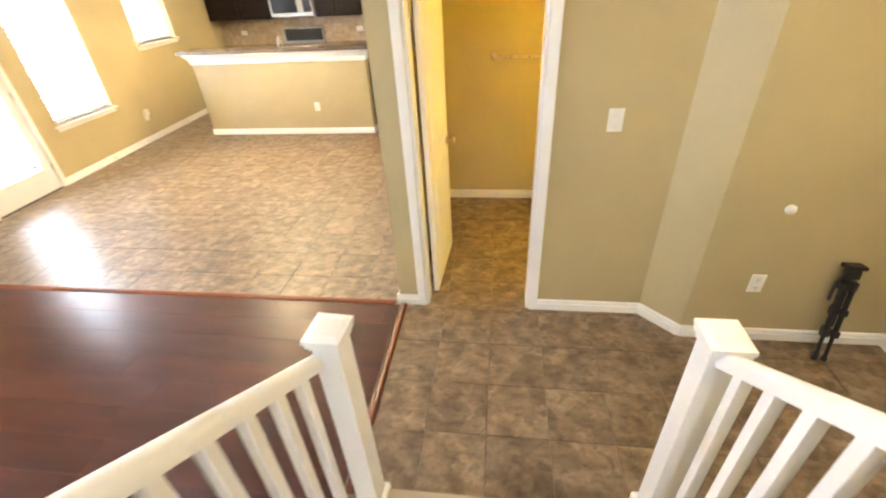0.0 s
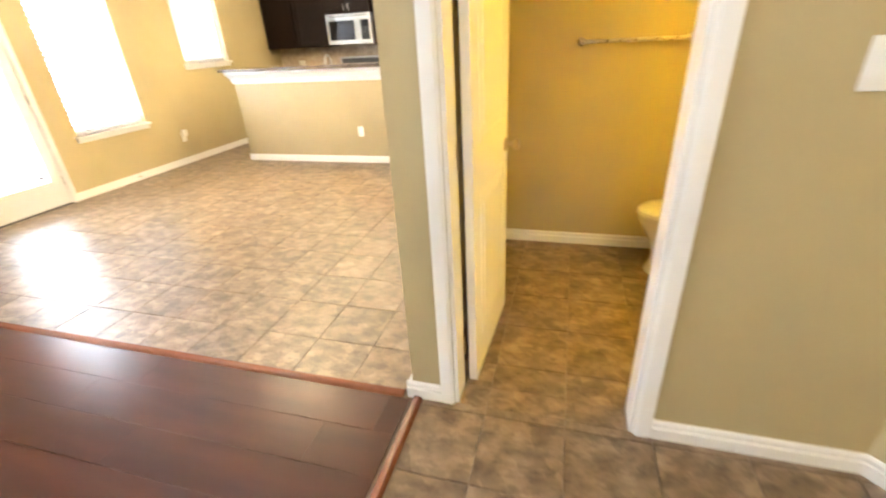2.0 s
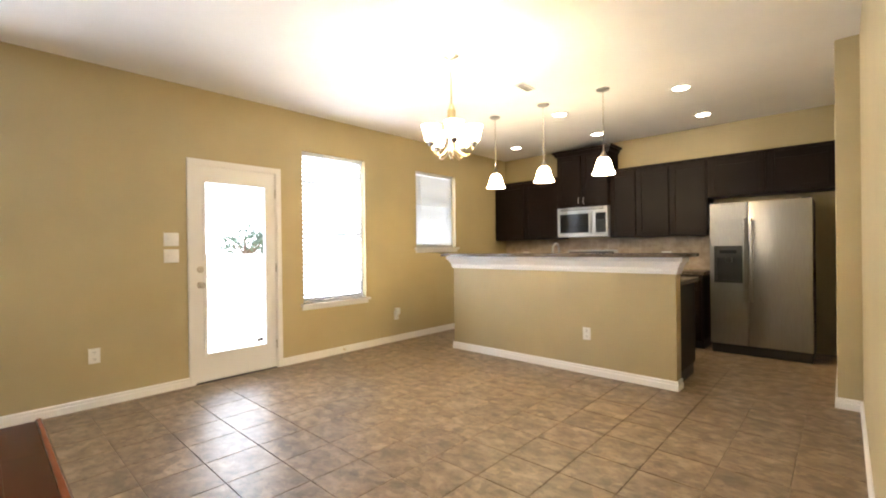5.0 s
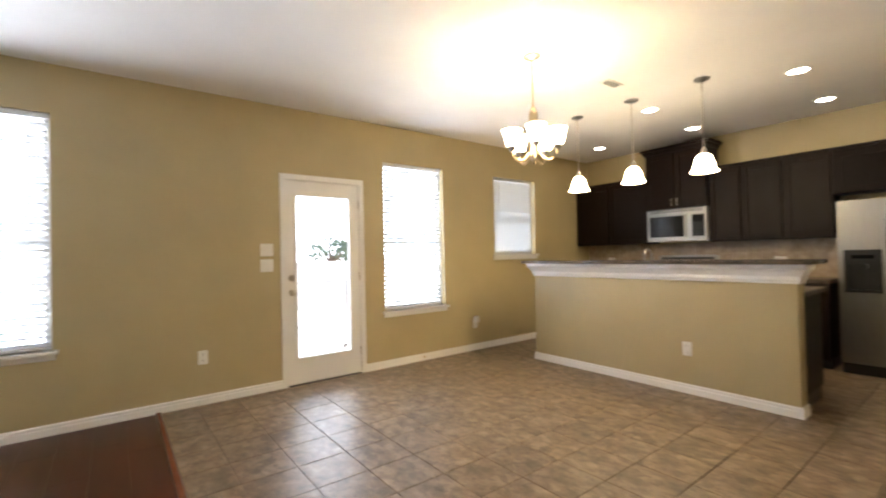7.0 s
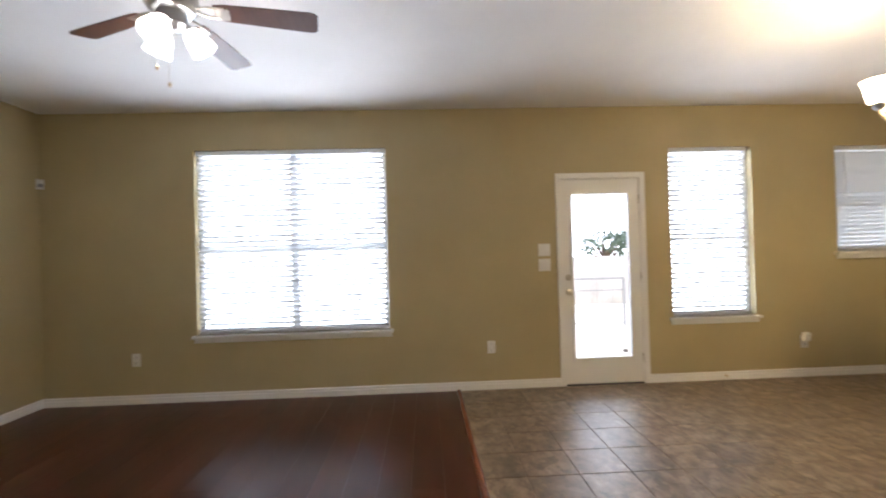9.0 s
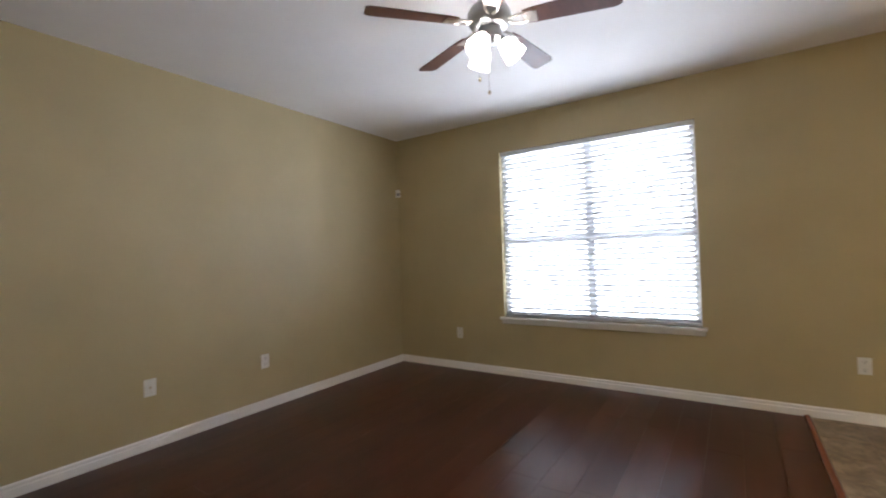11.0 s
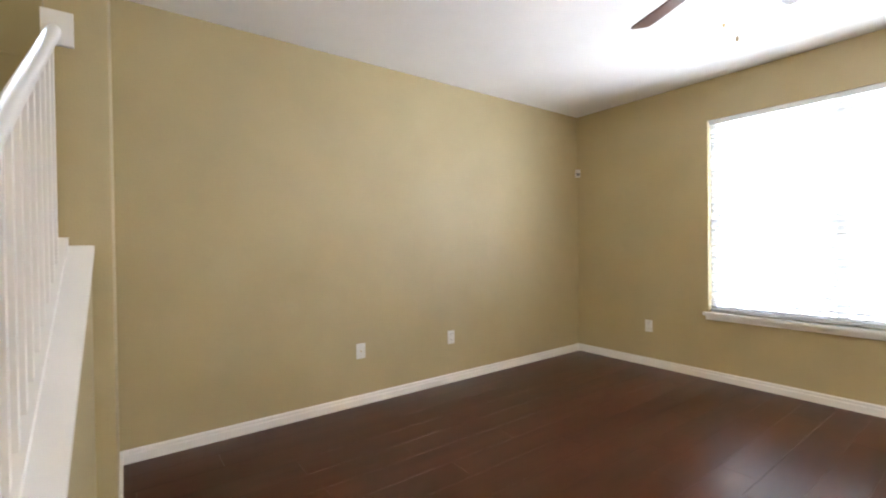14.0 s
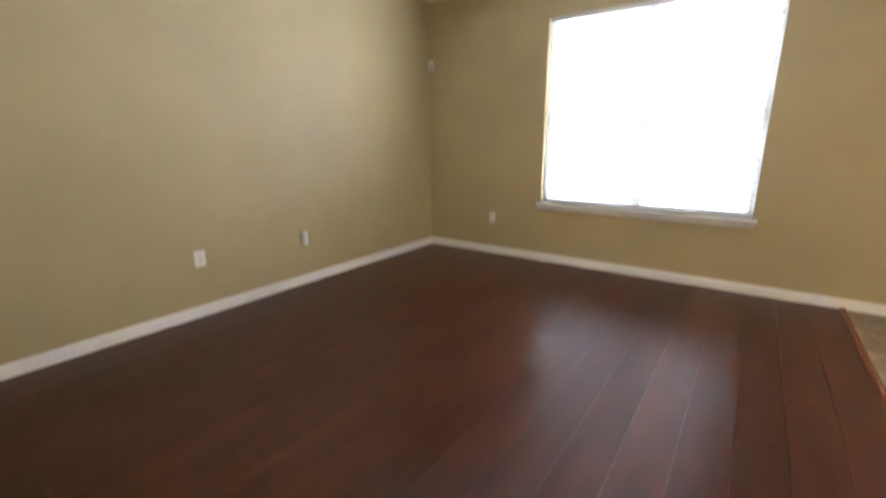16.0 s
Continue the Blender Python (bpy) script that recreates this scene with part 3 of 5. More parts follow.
def stairs():
    s = tagged(new("stairs"), "straight flight of stairs between white railings", "stairs", kind="structure")
    for n in range(10):
        y = FOOT - n * RUN
        part("riser", boxed(4.722, 5.698, y - 0.02, y, n * RISE, (n + 1) * RISE - 0.032), TRIM, s)
        part("tread", boxed(4.722, 5.698, y - RUN - 0.02, y + 0.025, (n + 1) * RISE - 0.031, (n + 1) * RISE, bevel=0.008), CARPET, s)
    part("landing", boxed(4.602, 5.86, -6.2, FOOT - 10 * RUN - 0.021, 1.66, 1.80), CARPET, s)
    for x0, x1, end, drift, base, slope in ((4.4825, 4.720, 1.949, DRIFT, 0.0, SLOPE), (5.70, 5.84, 2.70, 0.0, 0.075, 0.70)):
        low = bmesh.new()
        pts = [(0.04, 0.0), (0.04, base + 0.012), (end, base + slope * end - 0.045), (end, 0.0)]
        rows = [[low.verts.new((x - drift * d, FOOT - d, z)) for d, z in pts] for x in (x0 + 0.012, x1 - 0.002)]
        low.faces.new(rows[0])
        low.faces.new(rows[1])
        for k in range(4):
            j = (k + 1) % 4
            low.faces.new((rows[0][k], rows[0][j], rows[1][j], rows[1][k]))
        bmesh.ops.recalc_face_normals(low, faces=low.faces)
        part("low_wall", low, WALL, s, "olive-tan wall below the railing")
        part("cap_board", sloped(x0, x1 + 0.004, 0.03, end, base - 0.042, base - 0.008, drift, slope), TRIM, s, "white sloping cap board under the balusters")
    return s


stairs()


def railing(x, newel, length, drift, base, slope, step, first, label):
    """Newel with a square cap, sloping round-topped handrail, shoe rail and square balusters."""
    r = thing("stair_railing", pose(0, 0, 0), label, "railing", "railings along the stairs")
    nx, ny = newel

    def at(bm):
        return moved(bm, pose(nx, ny, 0, 0, 0, -4.0 if drift else 0.0))

    post = part("newel_post", at(boxed(-0.044, 0.044, -0.044, 0.044, 0.0, 1.060, bevel=0.003)), TRIM, r)
    part("newel_base", at(boxed(-0.062, 0.062, -0.062, 0.062, 0.0, 0.165, bevel=0.008)), TRIM, post)
    collar = boxed(-0.050, 0.050, -0.050, 0.050, 1.060, 1.078, bevel=0.004)
    box(collar, -0.056, 0.056, -0.060, 0.060, 1.078, 1.096, bevel=0.004)
    part("newel_neck", at(collar), TRIM, post)
    cap = boxed(-0.058, 0.058, -0.064, 0.064, 1.096, 1.112)
    bmesh.ops.create_cone(cap, cap_ends=True, segments=4, radius1=0.080, radius2=0.052, depth=0.007, matrix=pose(0, 0, 1.1155, 0, 0, 45))
    part("newel_cap", at(cap), TRIM, post, "white square newel cap")
    rail = bmesh.new()
    shape = [(-0.022, -0.029), (0.022, -0.029), (0.024, -0.016), (0.0275, -0.002), (0.024, 0.015), (0.013, 0.026), (0, 0.029), (-0.013, 0.026), (-0.024, 0.015), (-0.0275, -0.002), (-0.024, -0.016)]
    ends = [[rail.verts.new((x - drift * d + u, FOOT - d, 0.981 + base + slope * d + v)) for u, v in shape] for d in (FOOT - ny + 0.03, length)]
    for k in range(len(shape)):
        j = (k + 1) % len(shape)
        rail.faces.new((ends[0][k], ends[0][j], ends[1][j], ends[1][k]))
    rail.faces.new(ends[0])
    rail.faces.new(ends[1])
    bmesh.ops.recalc_face_normals(rail, faces=rail.faces)
    part("handrail", rail, TRIM, r, smooth=True)
    part("shoe_rail", sloped(x - 0.034, x + 0.034, 0.035, length, base - 0.007, base + 0.030, drift, slope), TRIM, r, "white shoe rail under the balusters")
    d = first
    while d < length - 0.05:
        u, z = x - drift * d, base + slope * d
        part("baluster", boxed(u - 0.016, u + 0.016, FOOT - d - 0.016, FOOT - d + 0.016, z + 0.018, z + 0.960), TRIM, r)
        d += step
    u, y, z = x - drift * length, FOOT - length, base + slope * length + 0.985
    part("wall_rosette", boxed(u - 0.070, u + 0.045, y, y + 0.020, z - 0.078, z + 0.078, bevel=0.003), TRIM, r)
    return r


railing(4.610, (4.652, FOOT), 1.949, DRIFT, 0.0, SLOPE, 0.110, 0.140, "white stair railing with square balusters on the living room side")
railing(5.775, (5.775, FOOT + 0.05), 2.66, 0.0, 0.083, 0.70, 0.105, 0.080, "white stair railing with square balusters on the entry side")

# strips where wood meets tile


def floor_strip(name, x0, x1, y0, y1, along_x):
    bm = bmesh.new()
    w = (y1 - y0) if along_x else (x1 - x0)
    prof = [(0.0, 0.0), (0.004, 0.009), (w * 0.3, 0.016), (w * 0.7, 0.016), (w - 0.004, 0.008), (w, 0.0)]
    ends = []
    for e in ((x0, x1) if along_x else (y0, y1)):
        ends.append([bm.verts.new((e, y0 + u, v) if along_x else (x0 + u, e, v)) for u, v in prof])
    for k in range(5):
        bm.faces.new((ends[0][k], ends[0][k + 1], ends[1][k + 1], ends[1][k]))
    bm.faces.new(ends[0])
    bm.faces.new(ends[1])
    bm.faces.new((ends[0][0], ends[0][5], ends[1][5], ends[1][0]))
    bmesh.ops.recalc_face_normals(bm, faces=bm.faces)
    return structure(name, bm, STRIPWOOD, "cherry wood transition strip between floors", "trim", True)


floor_strip("trim_floor_1", 0.014, 4.435, -1.030, -0.985, True)
floor_strip("trim_floor_2", 4.480, 4.525, -2.34, -1.020, False)

# ---- kitchen ----
structure("wall_bar", boxed(0.847, 3.340, 2.690, 2.830, -0.1, 1.075, bevel=0.008), WALL, "half-height olive-tan wall of the raised breakfast bar", "wall", True)
baseboard("baseboard_15", (0.834, 2.690), (3.353, 2.690), -1)
baseboard("baseboard_16", (3.340, 2.690), (3.340, 2.830), -1)


def bar_moulding():
    bm = bmesh.new()
    prof = [(0.002, 0.985), (0.010, 0.985), (0.012, 1.005), (0.020, 1.012), (0.020, 1.040), (0.028, 1.048), (0.048, 1.080), (0.066, 1.095), (0.066, 1.129), (0.002, 1.129)]
    rings = []
    for x, s in ((0.847, -1), (3.340, 1)):
        rings.append([bm.verts.new((x + s * u, 2.690 - u, z)) for u, z in prof])
    back = [[bm.verts.new((x + s * u, 2.830, z)) for u, z in prof] for x, s in ((0.847, -1), (3.340, 1))]
    loops = [back[0], rings[0], rings[1], back[1]]
    for a, b in zip(loops, loops[1:]):
        for k in range(len(prof) - 1):
            bm.faces.new((a[k], a[k + 1], b[k + 1], b[k]))
    bmesh.ops.recalc_face_normals(bm, faces=bm.faces)
    structure("trim_bar", bm, TRIM, "white stepped crown moulding under the bar top", "trim")


bar_moulding()
tagged(obj("bar_top", boxed(0.735, 3.450, 2.575, 2.990, 1.130, 1.162, bevel=0.006), GRANITE, True), "dark speckled granite bar top with eased edges", "countertop")


def panel_door(parent, x0, x1, z0, z1, y, name="door", pull=None, face=-1):
    """A door or drawer front with a raised frame round a sunk panel; the front looks along face * y."""
    f = bmesh.new()
    lo, hi = sorted((y, y + face * 0.019))
    rail = min(0.058, (x1 - x0) * 0.25, (z1 - z0) * 0.30)
    for a in ((x0, x0 + rail, z0, z1), (x1 - rail, x1, z0, z1), (x0 + rail, x1 - rail, z0, z0 + rail), (x0 + rail, x1 - rail, z1 - rail, z1)):
        box(f, a[0], a[1], lo, hi, a[2], a[3], bevel=0.0025)
    d = part(name, f, CABINET, parent)
    lo, hi = sorted((y, y + face * 0.010))
    part("panel", boxed(x0 + rail - 0.002, x1 - rail + 0.002, lo, hi, z0 + rail - 0.002, z1 - rail + 0.002), CABINET, d)
    if pull:
        px, pz = pull
        yo = y + face * 0.019
        part("handle", tube([(px, yo, pz - 0.045), (px, yo + face * 0.026, pz - 0.040), (px, yo + face * 0.026, pz + 0.040), (px, yo, pz + 0.045)], 0.0045, 8), NICKEL, d, "slim nickel pull")
    return d


def wall_cabinet(x0, x1, z0, z1, doors, label, depth=0.32, crown=0.0, pulls=False):
    front = NORTH - depth
    c = thing("wall_cabinet", pose(0, 0, 0), label, "cabinet", "dark wall cabinets")
    part("body", boxed(x0 + 0.0005, x1 - 0.0005, front, NORTH - 0.002, z0, z1), CABINET, c)
    w = (x1 - x0) / doors
    for k in range(doors):
        a, b = x0 + k * w + 0.012, x0 + (k + 1) * w - 0.012
        pull = (b - 0.025 if k % 2 == 0 else a + 0.025, z0 + 0.09) if pulls else None
        panel_door(c, a, b, z0 + 0.012, z1 - 0.02, front - 0.001, "cabinet_door", pull)
    bm = bmesh.new()
    h = crown or 0.035
    out = 0.055 if crown else 0.022
    steps = [(0.0, 0.0), (out * 0.3, h * 0.2), (out * 0.5, h * 0.6), (out, h * 0.85), (out, h)]
    for (u, v), (p, q) in zip(steps, steps[1:]):
        box(bm, x0 - (p if crown else -0.001), x1 + (p if crown else -0.001), front - 0.001 - p, NORTH - 0.003, z1 + v, z1 + q)
    part("crown", bm, CABINET, c, "dark crown moulding")
    return c


wall_cabinet(0.012, 0.590, 1.345, 2.255, 1, "espresso wall cabinet in the corner beside the window wall")
wall_cabinet(0.590, 1.192, 1.345, 2.255, 1, "espresso wall cabinet beside the microwave cabinet")
wall_cabinet(1.192, 1.978, 1.802, 2.565, 2, "taller espresso cabinet with crown above the microwave", 0.36, 0.085, True)
wall_cabinet(1.978, 2.335, 1.345, 2.255, 1, "narrow espresso wall cabinet beside the microwave")
wall_cabinet(2.335, 2.745, 1.345, 2.255, 1, "espresso wall cabinet with a panelled door")
wall_cabinet(2.745, 3.170, 1.345, 2.255, 1, "espresso wall cabinet next to the refrigerator")
wall_cabinet(3.170, 4.330, 1.800, 2.255, 2, "wide espresso cabinet above the refrigerator")


def base_cabinet(x0, x1, y_back, y_front, label, doors):
    face = -1 if y_front < y_back else 1
    c = thing("base_cabinet", pose(0, 0, 0), label, "cabinet", "dark base cabinets")
    lo, hi = sorted((y_back, y_front))
    part("body", boxed(x0 + 0.0005, x1 - 0.0005, lo, hi, 0.105, 0.878), CABINET, c)
    klo, khi = sorted((y_back, y_front - face * 0.07))
    part("toe_kick", boxed(x0 + 0.0005, x1 - 0.0005, klo, khi, 0.002, 0.104), BLACK, c)
    w = (x1 - x0) / doors
    for k in range(doors):
        a, b = x0 + k * w + 0.01, x0 + (k + 1) * w - 0.01
        panel_door(c, a, b, 0.72, 0.865, y_front + face * 0.001, "drawer", None, face)
        panel_door(c, a, b, 0.12, 0.70, y_front + face * 0.001, "cabinet_door", None, face)
    return c


base_cabinet(0.014, 1.200, NORTH - 0.002, 4.450, "espresso base cabinet in the kitchen corner", 2)
base_cabinet(1.970, 2.560, NORTH - 0.002, 4.450, "espresso base cabinet beside the range", 1)
base_cabinet(2.560, 3.165, NORTH - 0.002, 4.450, "espresso base cabinet beside the refrigerator", 1)
base_cabinet(0.820, 1.640, 2.832, 3.440, "espresso island cabinet behind the bar", 2)
base_cabinet(1.640, 2.480, 2.832, 3.440, "espresso sink cabinet behind the bar", 2)
base_cabinet(2.480, 3.310, 2.832, 3.440, "espresso island cabinet at the end of the bar", 2)
tagged(obj("worktop", boxed(0.002, 1.203, 4.415, NORTH - 0.014, 0.879, 0.915, bevel=0.004), GRANITE, True), "dark granite worktop in the kitchen corner", "countertop")
tagged(obj("worktop", boxed(1.969, 3.185, 4.415, NORTH - 0.014, 0.879, 0.915, bevel=0.004), GRANITE, True), "dark granite worktop beside the refrigerator", "countertop")
island_top = slab_with_holes("z", 0.879, 0.915, 0.790, 3.345, 2.832, 3.475, [(1.70, 2.42, 3.00, 3.38)])
tagged(obj("worktop", island_top, GRANITE), "dark granite island worktop with a sink cut-out", "countertop")


def sink():
    s = thing("sink", pose(2.06, 3.19, 0.915), "stainless kitchen sink set into the island", "sink")
    bm = slab_with_holes("z", 0.0, 0.004, -0.375, 0.375, -0.205, 0.205, [(-0.345, 0.345, -0.175, 0.175)])
    part("rim", bm, STEEL, s)
    bowl = bmesh.new()
    for a in ((-0.349, -0.345, -0.179, 0.179, -0.19, 0.0), (0.345, 0.349, -0.179, 0.179, -0.19, 0.0), (-0.345, 0.345, -0.179, -0.175, -0.19, 0.0), (-0.345, 0.345, 0.175, 0.179, -0.19, 0.0), (-0.349, 0.349, -0.179, 0.179, -0.194, -0.19)):
        box(bowl, *a)
    part("bowl", bowl, STEEL, s)
    f = thing("faucet", pose(2.06, 2.94, 0.915), "arched stainless kitchen faucet on the island", "faucet")
    part("base", turned([(0.0, 0.0), (0.03, 0.0), (0.03, 0.01), (0.018, 0.02), (0.016, 0.06), (0, 0.06)], 16, False), STEEL, f, smooth=True)
    arc = [(0, 0, 0.05), (0, 0, 0.26)] + [(0, 0.075 - 0.075 * math.cos(a), 0.275 + 0.075 * math.sin(a)) for a in (math.pi * k / 8 for k in range(9))] + [(0, 0.152, 0.23)]
    part("spout", tube(arc, 0.0125, 10), STEEL, f, smooth=True)
    part("lever", tube([(0.016, 0, 0.045), (0.05, 0, 0.06), (0.085, 0, 0.085)], [0.008, 0.006, 0.005], 8), STEEL, f, smooth=True)


sink()


def microwave():
    m = thing("microwave", pose(1.205, NORTH, 1.366), "stainless over-range microwave with a dark window", "microwave")
    w, h = 0.762, 0.430
    part("body", boxed(0, w, -0.345, -0.002, 0.0, h, bevel=0.004), GREY, m)
    door = part("door", slab_with_holes("y", -0.385, -0.347, 0.002, 0.560, 0.03, h - 0.055, [(0.035, 0.485, 0.060, h - 0.090)]), STEEL, m)
    part("window", boxed(0.034, 0.486, -0.376, -0.350, 0.059, h - 0.089), DARKGLASS, door)
    part("handle", tube([(0.515, -0.385, 0.06), (0.515, -0.412, 0.085), (0.515, -0.416, 0.20), (0.515, -0.412, 0.31), (0.515, -0.385, 0.335)], 0.011, 10), STEEL, door, smooth=True)
    panel = part("control_panel", boxed(0.562, w - 0.002, -0.385, -0.347, 0.03, h - 0.055, bevel=0.002), STEEL, m)
    part("keypad", boxed(0.590, 0.735, -0.388, -0.3855, 0.06, h - 0.09), DARKGLASS, panel)
    for r in range(5):
        for c in range(3):
            part("key", boxed(0.602 + c * 0.044, 0.632 + c * 0.044, -0.390, -0.3885, 0.075 + r * 0.036, 0.097 + r * 0.036), BLACK, panel)
    top = part("vent_band", boxed(0.002, w - 0.002, -0.384, -0.347, h - 0.053, h - 0.002, bevel=0.003), STEEL, m)
    for k in range(3):
        part("vent_slot", boxed(0.05, w - 0.05, -0.3855, -0.3842, h - 0.043 + k * 0.013, h - 0.037 + k * 0.013), SLOT, top)
    part("bottom_lip", boxed(0.002, w - 0.002, -0.380, -0.347, 0.002, 0.028, bevel=0.003), STEEL, m)


microwave()


def kitchen_range():
    r = thing("range", pose(1.205, NORTH, 0), "stainless and black electric range with a rear control panel", "stove")
    w = 0.762
    part("body", boxed(0, w, -0.640, -0.02, 0.09, 0.905), BLACK, r)
    part("kick", boxed(0.02, w - 0.02, -0.60, -0.02, 0.002, 0.089), BLACK, r)
    part("cooktop", boxed(0.0, w, -0.655, -0.085, 0.906, 0.918, bevel=0.003), DARKGLASS, r)
    for x, y, q in ((0.20, -0.20, 0.075), (0.56, -0.20, 0.095), (0.20, -0.49, 0.095), (0.56, -0.49, 0.075)):
        part("burner", turned([(q - 0.004, 0.0), (q, 0.0), (q, 0.0008), (q - 0.004, 0.0008)], 28, False, None, (x, y, 0.919)), GREY, r)
    door = part("oven_door", slab_with_holes("y", -0.675, -0.642, 0.004, w - 0.004, 0.25, 0.86, [(0.12, w - 0.12, 0.36, 0.70)]), STEEL, r)
    part("window", boxed(0.118, w - 0.118, -0.664, -0.645, 0.358, 0.702), DARKGLASS, door)
    part("handle", tube([(0.05, -0.675, 0.80), (0.06, -0.715, 0.80), (w - 0.06, -0.715, 0.80), (w - 0.05, -0.675, 0.80)], 0.011, 8), STEEL, door, smooth=True)
    part("storage_drawer", boxed(0.004, w - 0.004, -0.672, -0.642, 0.095, 0.24, bevel=0.004), STEEL, r)
    guard = part("control_panel", boxed(0.0, w, -0.080, -0.020, 0.906, 1.175, bevel=0.010), STEEL, r)
    part("display", boxed(0.035, w - 0.035, -0.0835, -0.0805, 0.960, 1.150), BLACK, guard)
    for x in (0.09, 0.17, 0.59, 0.67):
        part("knob", moved(turned([(0, 0), (0.022, 0), (0.020, 0.02), (0, 0.021)], 16, False), pose(x, -0.084, 1.06, 90, 0, 0)), BLACK, guard)


kitchen_range()


def fridge():
    f = thing("refrigerator", pose(3.245, 4.42, 0), "stainless side-by-side refrigerator with a black ice dispenser", "refrigerator")
    w, split, top = 0.905, 0.365, 1.695
    part("cabinet", boxed(0.004, w - 0.004, 0.075, 0.635, 0.03, top - 0.01, bevel=0.004), BLACK, f)
    part("grille", boxed(0.01, w - 0.01, 0.03, 0.075, 0.004, 0.105, bevel=0.004), BLACK, f, "black base grille")
    left = slab_with_holes("y", 0.002, 0.070, 0.0, split - 0.003, 0.115, top, [(0.045, 0.315, 0.800, 1.215)])
    bmesh.ops.bevel(left, geom=[e for e in left.edges if abs(e.verts[0].co.x - e.verts[1].co.x) < 1e-4 and all(v.co.y < 0.01 and (v.co.x < 0.01 or v.co.x > split - 0.01) for v in e.verts)], offset=0.012, segments=3, affect="EDGES")
    freezer = part("freezer_door", left, STEEL, f, smooth=True)
    part("fridge_door", boxed(split + 0.003, w, 0.002, 0.070, 0.115, top, bevel=0.012), STEEL, f, smooth=True)
    disp = part("dispenser", slab_with_holes("y", -0.004, 0.012, 0.046, 0.314, 0.801, 1.214, [(0.068, 0.292, 0.830, 1.080)]), BLACK, freezer, "black ice and water dispenser")
    part("recess", boxed(0.060, 0.300, 0.055, 0.068, 0.805, 1.09), BLACK, freezer)
    part("spout", boxed(0.15, 0.21, 0.015, 0.05, 1.03, 1.079, bevel=0.004), BLACK, freezer)
    part("buttons", boxed(0.10, 0.26, -0.006, -0.0045, 1.13, 1.165), DARKGLASS, freezer)
    for x, owner in ((split - 0.030, freezer), (split + 0.036, freezer)):
        part("handle", tube([(x, 0.002, 0.60), (x, -0.040, 0.63), (x, -0.052, 0.85), (x, -0.055, 1.05), (x, -0.052, 1.25), (x, -0.040, 1.47), (x, 0.002, 1.50)], 0.0135, 10), STEEL, f, "stainless bar handle", True)
    for x in (0.05, w - 0.05):
        part("hinge_cover", boxed(x - 0.04, x + 0.04, 0.02, 0.11, top - 0.009, top + 0.012, bevel=0.004), BLACK, f)


fridge()

# ---- lights ----


def pendant(x):
    p = thing("pendant_light", pose(x, 2.812, H), "lit pendant lamp with a white bell glass over the bar", "pendant lamp", "pendants over the bar")
    part("canopy", turned([(0.0, 0.0), (0.062, 0.0), (0.060, -0.012), (0.035, -0.022), (0.010, -0.026), (0, -0.026)], 24, False), PEWTER, p, smooth=True)
    part("rod", tube([(0, 0, -0.02), (0, 0, -0.615)], 0.0065, 8), NICKEL, p, smooth=True)
    part("socket_cup", turned([(0.0, -0.600), (0.014, -0.602), (0.024, -0.625), (0.032, -0.660), (0, -0.660)], 18, False), NICKEL, p, smooth=True)
    part("shade", turned([(0.023, -0.655), (0.048, -0.668), (0.068, -0.700), (0.078, -0.745), (0.088, -0.782), (0.110, -0.815), (0.106, -0.818), (0.084, -0.785), (0.073, -0.745), (0.063, -0.703), (0.044, -0.674), (0.022, -0.661)], 32, False), FROST, p, "glowing white bell-shaped glass", True)
    lamp("pendant_bulb", "POINT", (x, 2.812, H - 0.80), 0.85, BULB, 0.03)


for x in (1.414, 2.042, 2.687):
    pendant(x)


def chandelier(x, y):
    c = thing("chandelier", pose(x, y, H - 0.03), "five-arm chandelier with lit white glass shades", "chandelier")
    part("canopy", turned([(0.0, 0.0), (0.065, 0.0), (0.062, -0.014), (0.030, -0.028), (0.010, -0.034), (0, -0.034)], 24, False, None, (0, 0, 0.03)), PEWTER, c, smooth=True)
    part("rod", tube([(0, 0, 0.005), (0, 0, -0.37)], 0.0075, 8), BRASS, c, smooth=True)
    part("column", turned([(0.0, -0.360), (0.018, -0.362), (0.020, -0.385), (0.033, -0.400), (0.033, -0.470), (0.026, -0.490), (0.020, -0.560), (0.020, -0.690), (0.034, -0.715), (0.030, -0.745), (0.012, -0.765), (0.014, -0.785), (0, -0.795)], 20, False), BRASS, c, "aged cream and brass centre column", True)
    for k in range(5):
        a = 2 * math.pi * k / 5 + 0.5
        u, v = math.cos(a), math.sin(a)
        path = [(0.013, -0.640), (0.039, -0.710), (0.074, -0.755), (0.113, -0.768), (0.148, -0.752), (0.168, -0.720), (0.172, -0.690)]
        arm = part("arm", tube([(r * u, r * v, z) for r, z in path], 0.0085, 10), BRASS, c, "curved brass arm", True)
        part("cup", turned([(0.0, 0.0), (0.014, 0.002), (0.028, 0.018), (0.030, 0.040), (0, 0.040)], 16, False, None, (0.172 * u, 0.172 * v, -0.700)), PEWTER, arm, smooth=True)
        part("shade", turned([(0.026, 0.0), (0.044, 0.009), (0.055, 0.044), (0.062, 0.088), (0.075, 0.122), (0.072, 0.122), (0.058, 0.088), (0.051, 0.046), (0.041, 0.013), (0.022, 0.005)], 28, False, None, (0.172 * u, 0.172 * v, -0.662)), FROST_DINING, arm, "glowing white glass cup shade", True)
        lamp("chandelier_bulb", "POINT", (x + 0.172 * u, y + 0.172 * v, H - 0.640), 0.12, BULB, 0.028)


chandelier(2.130, 1.240)


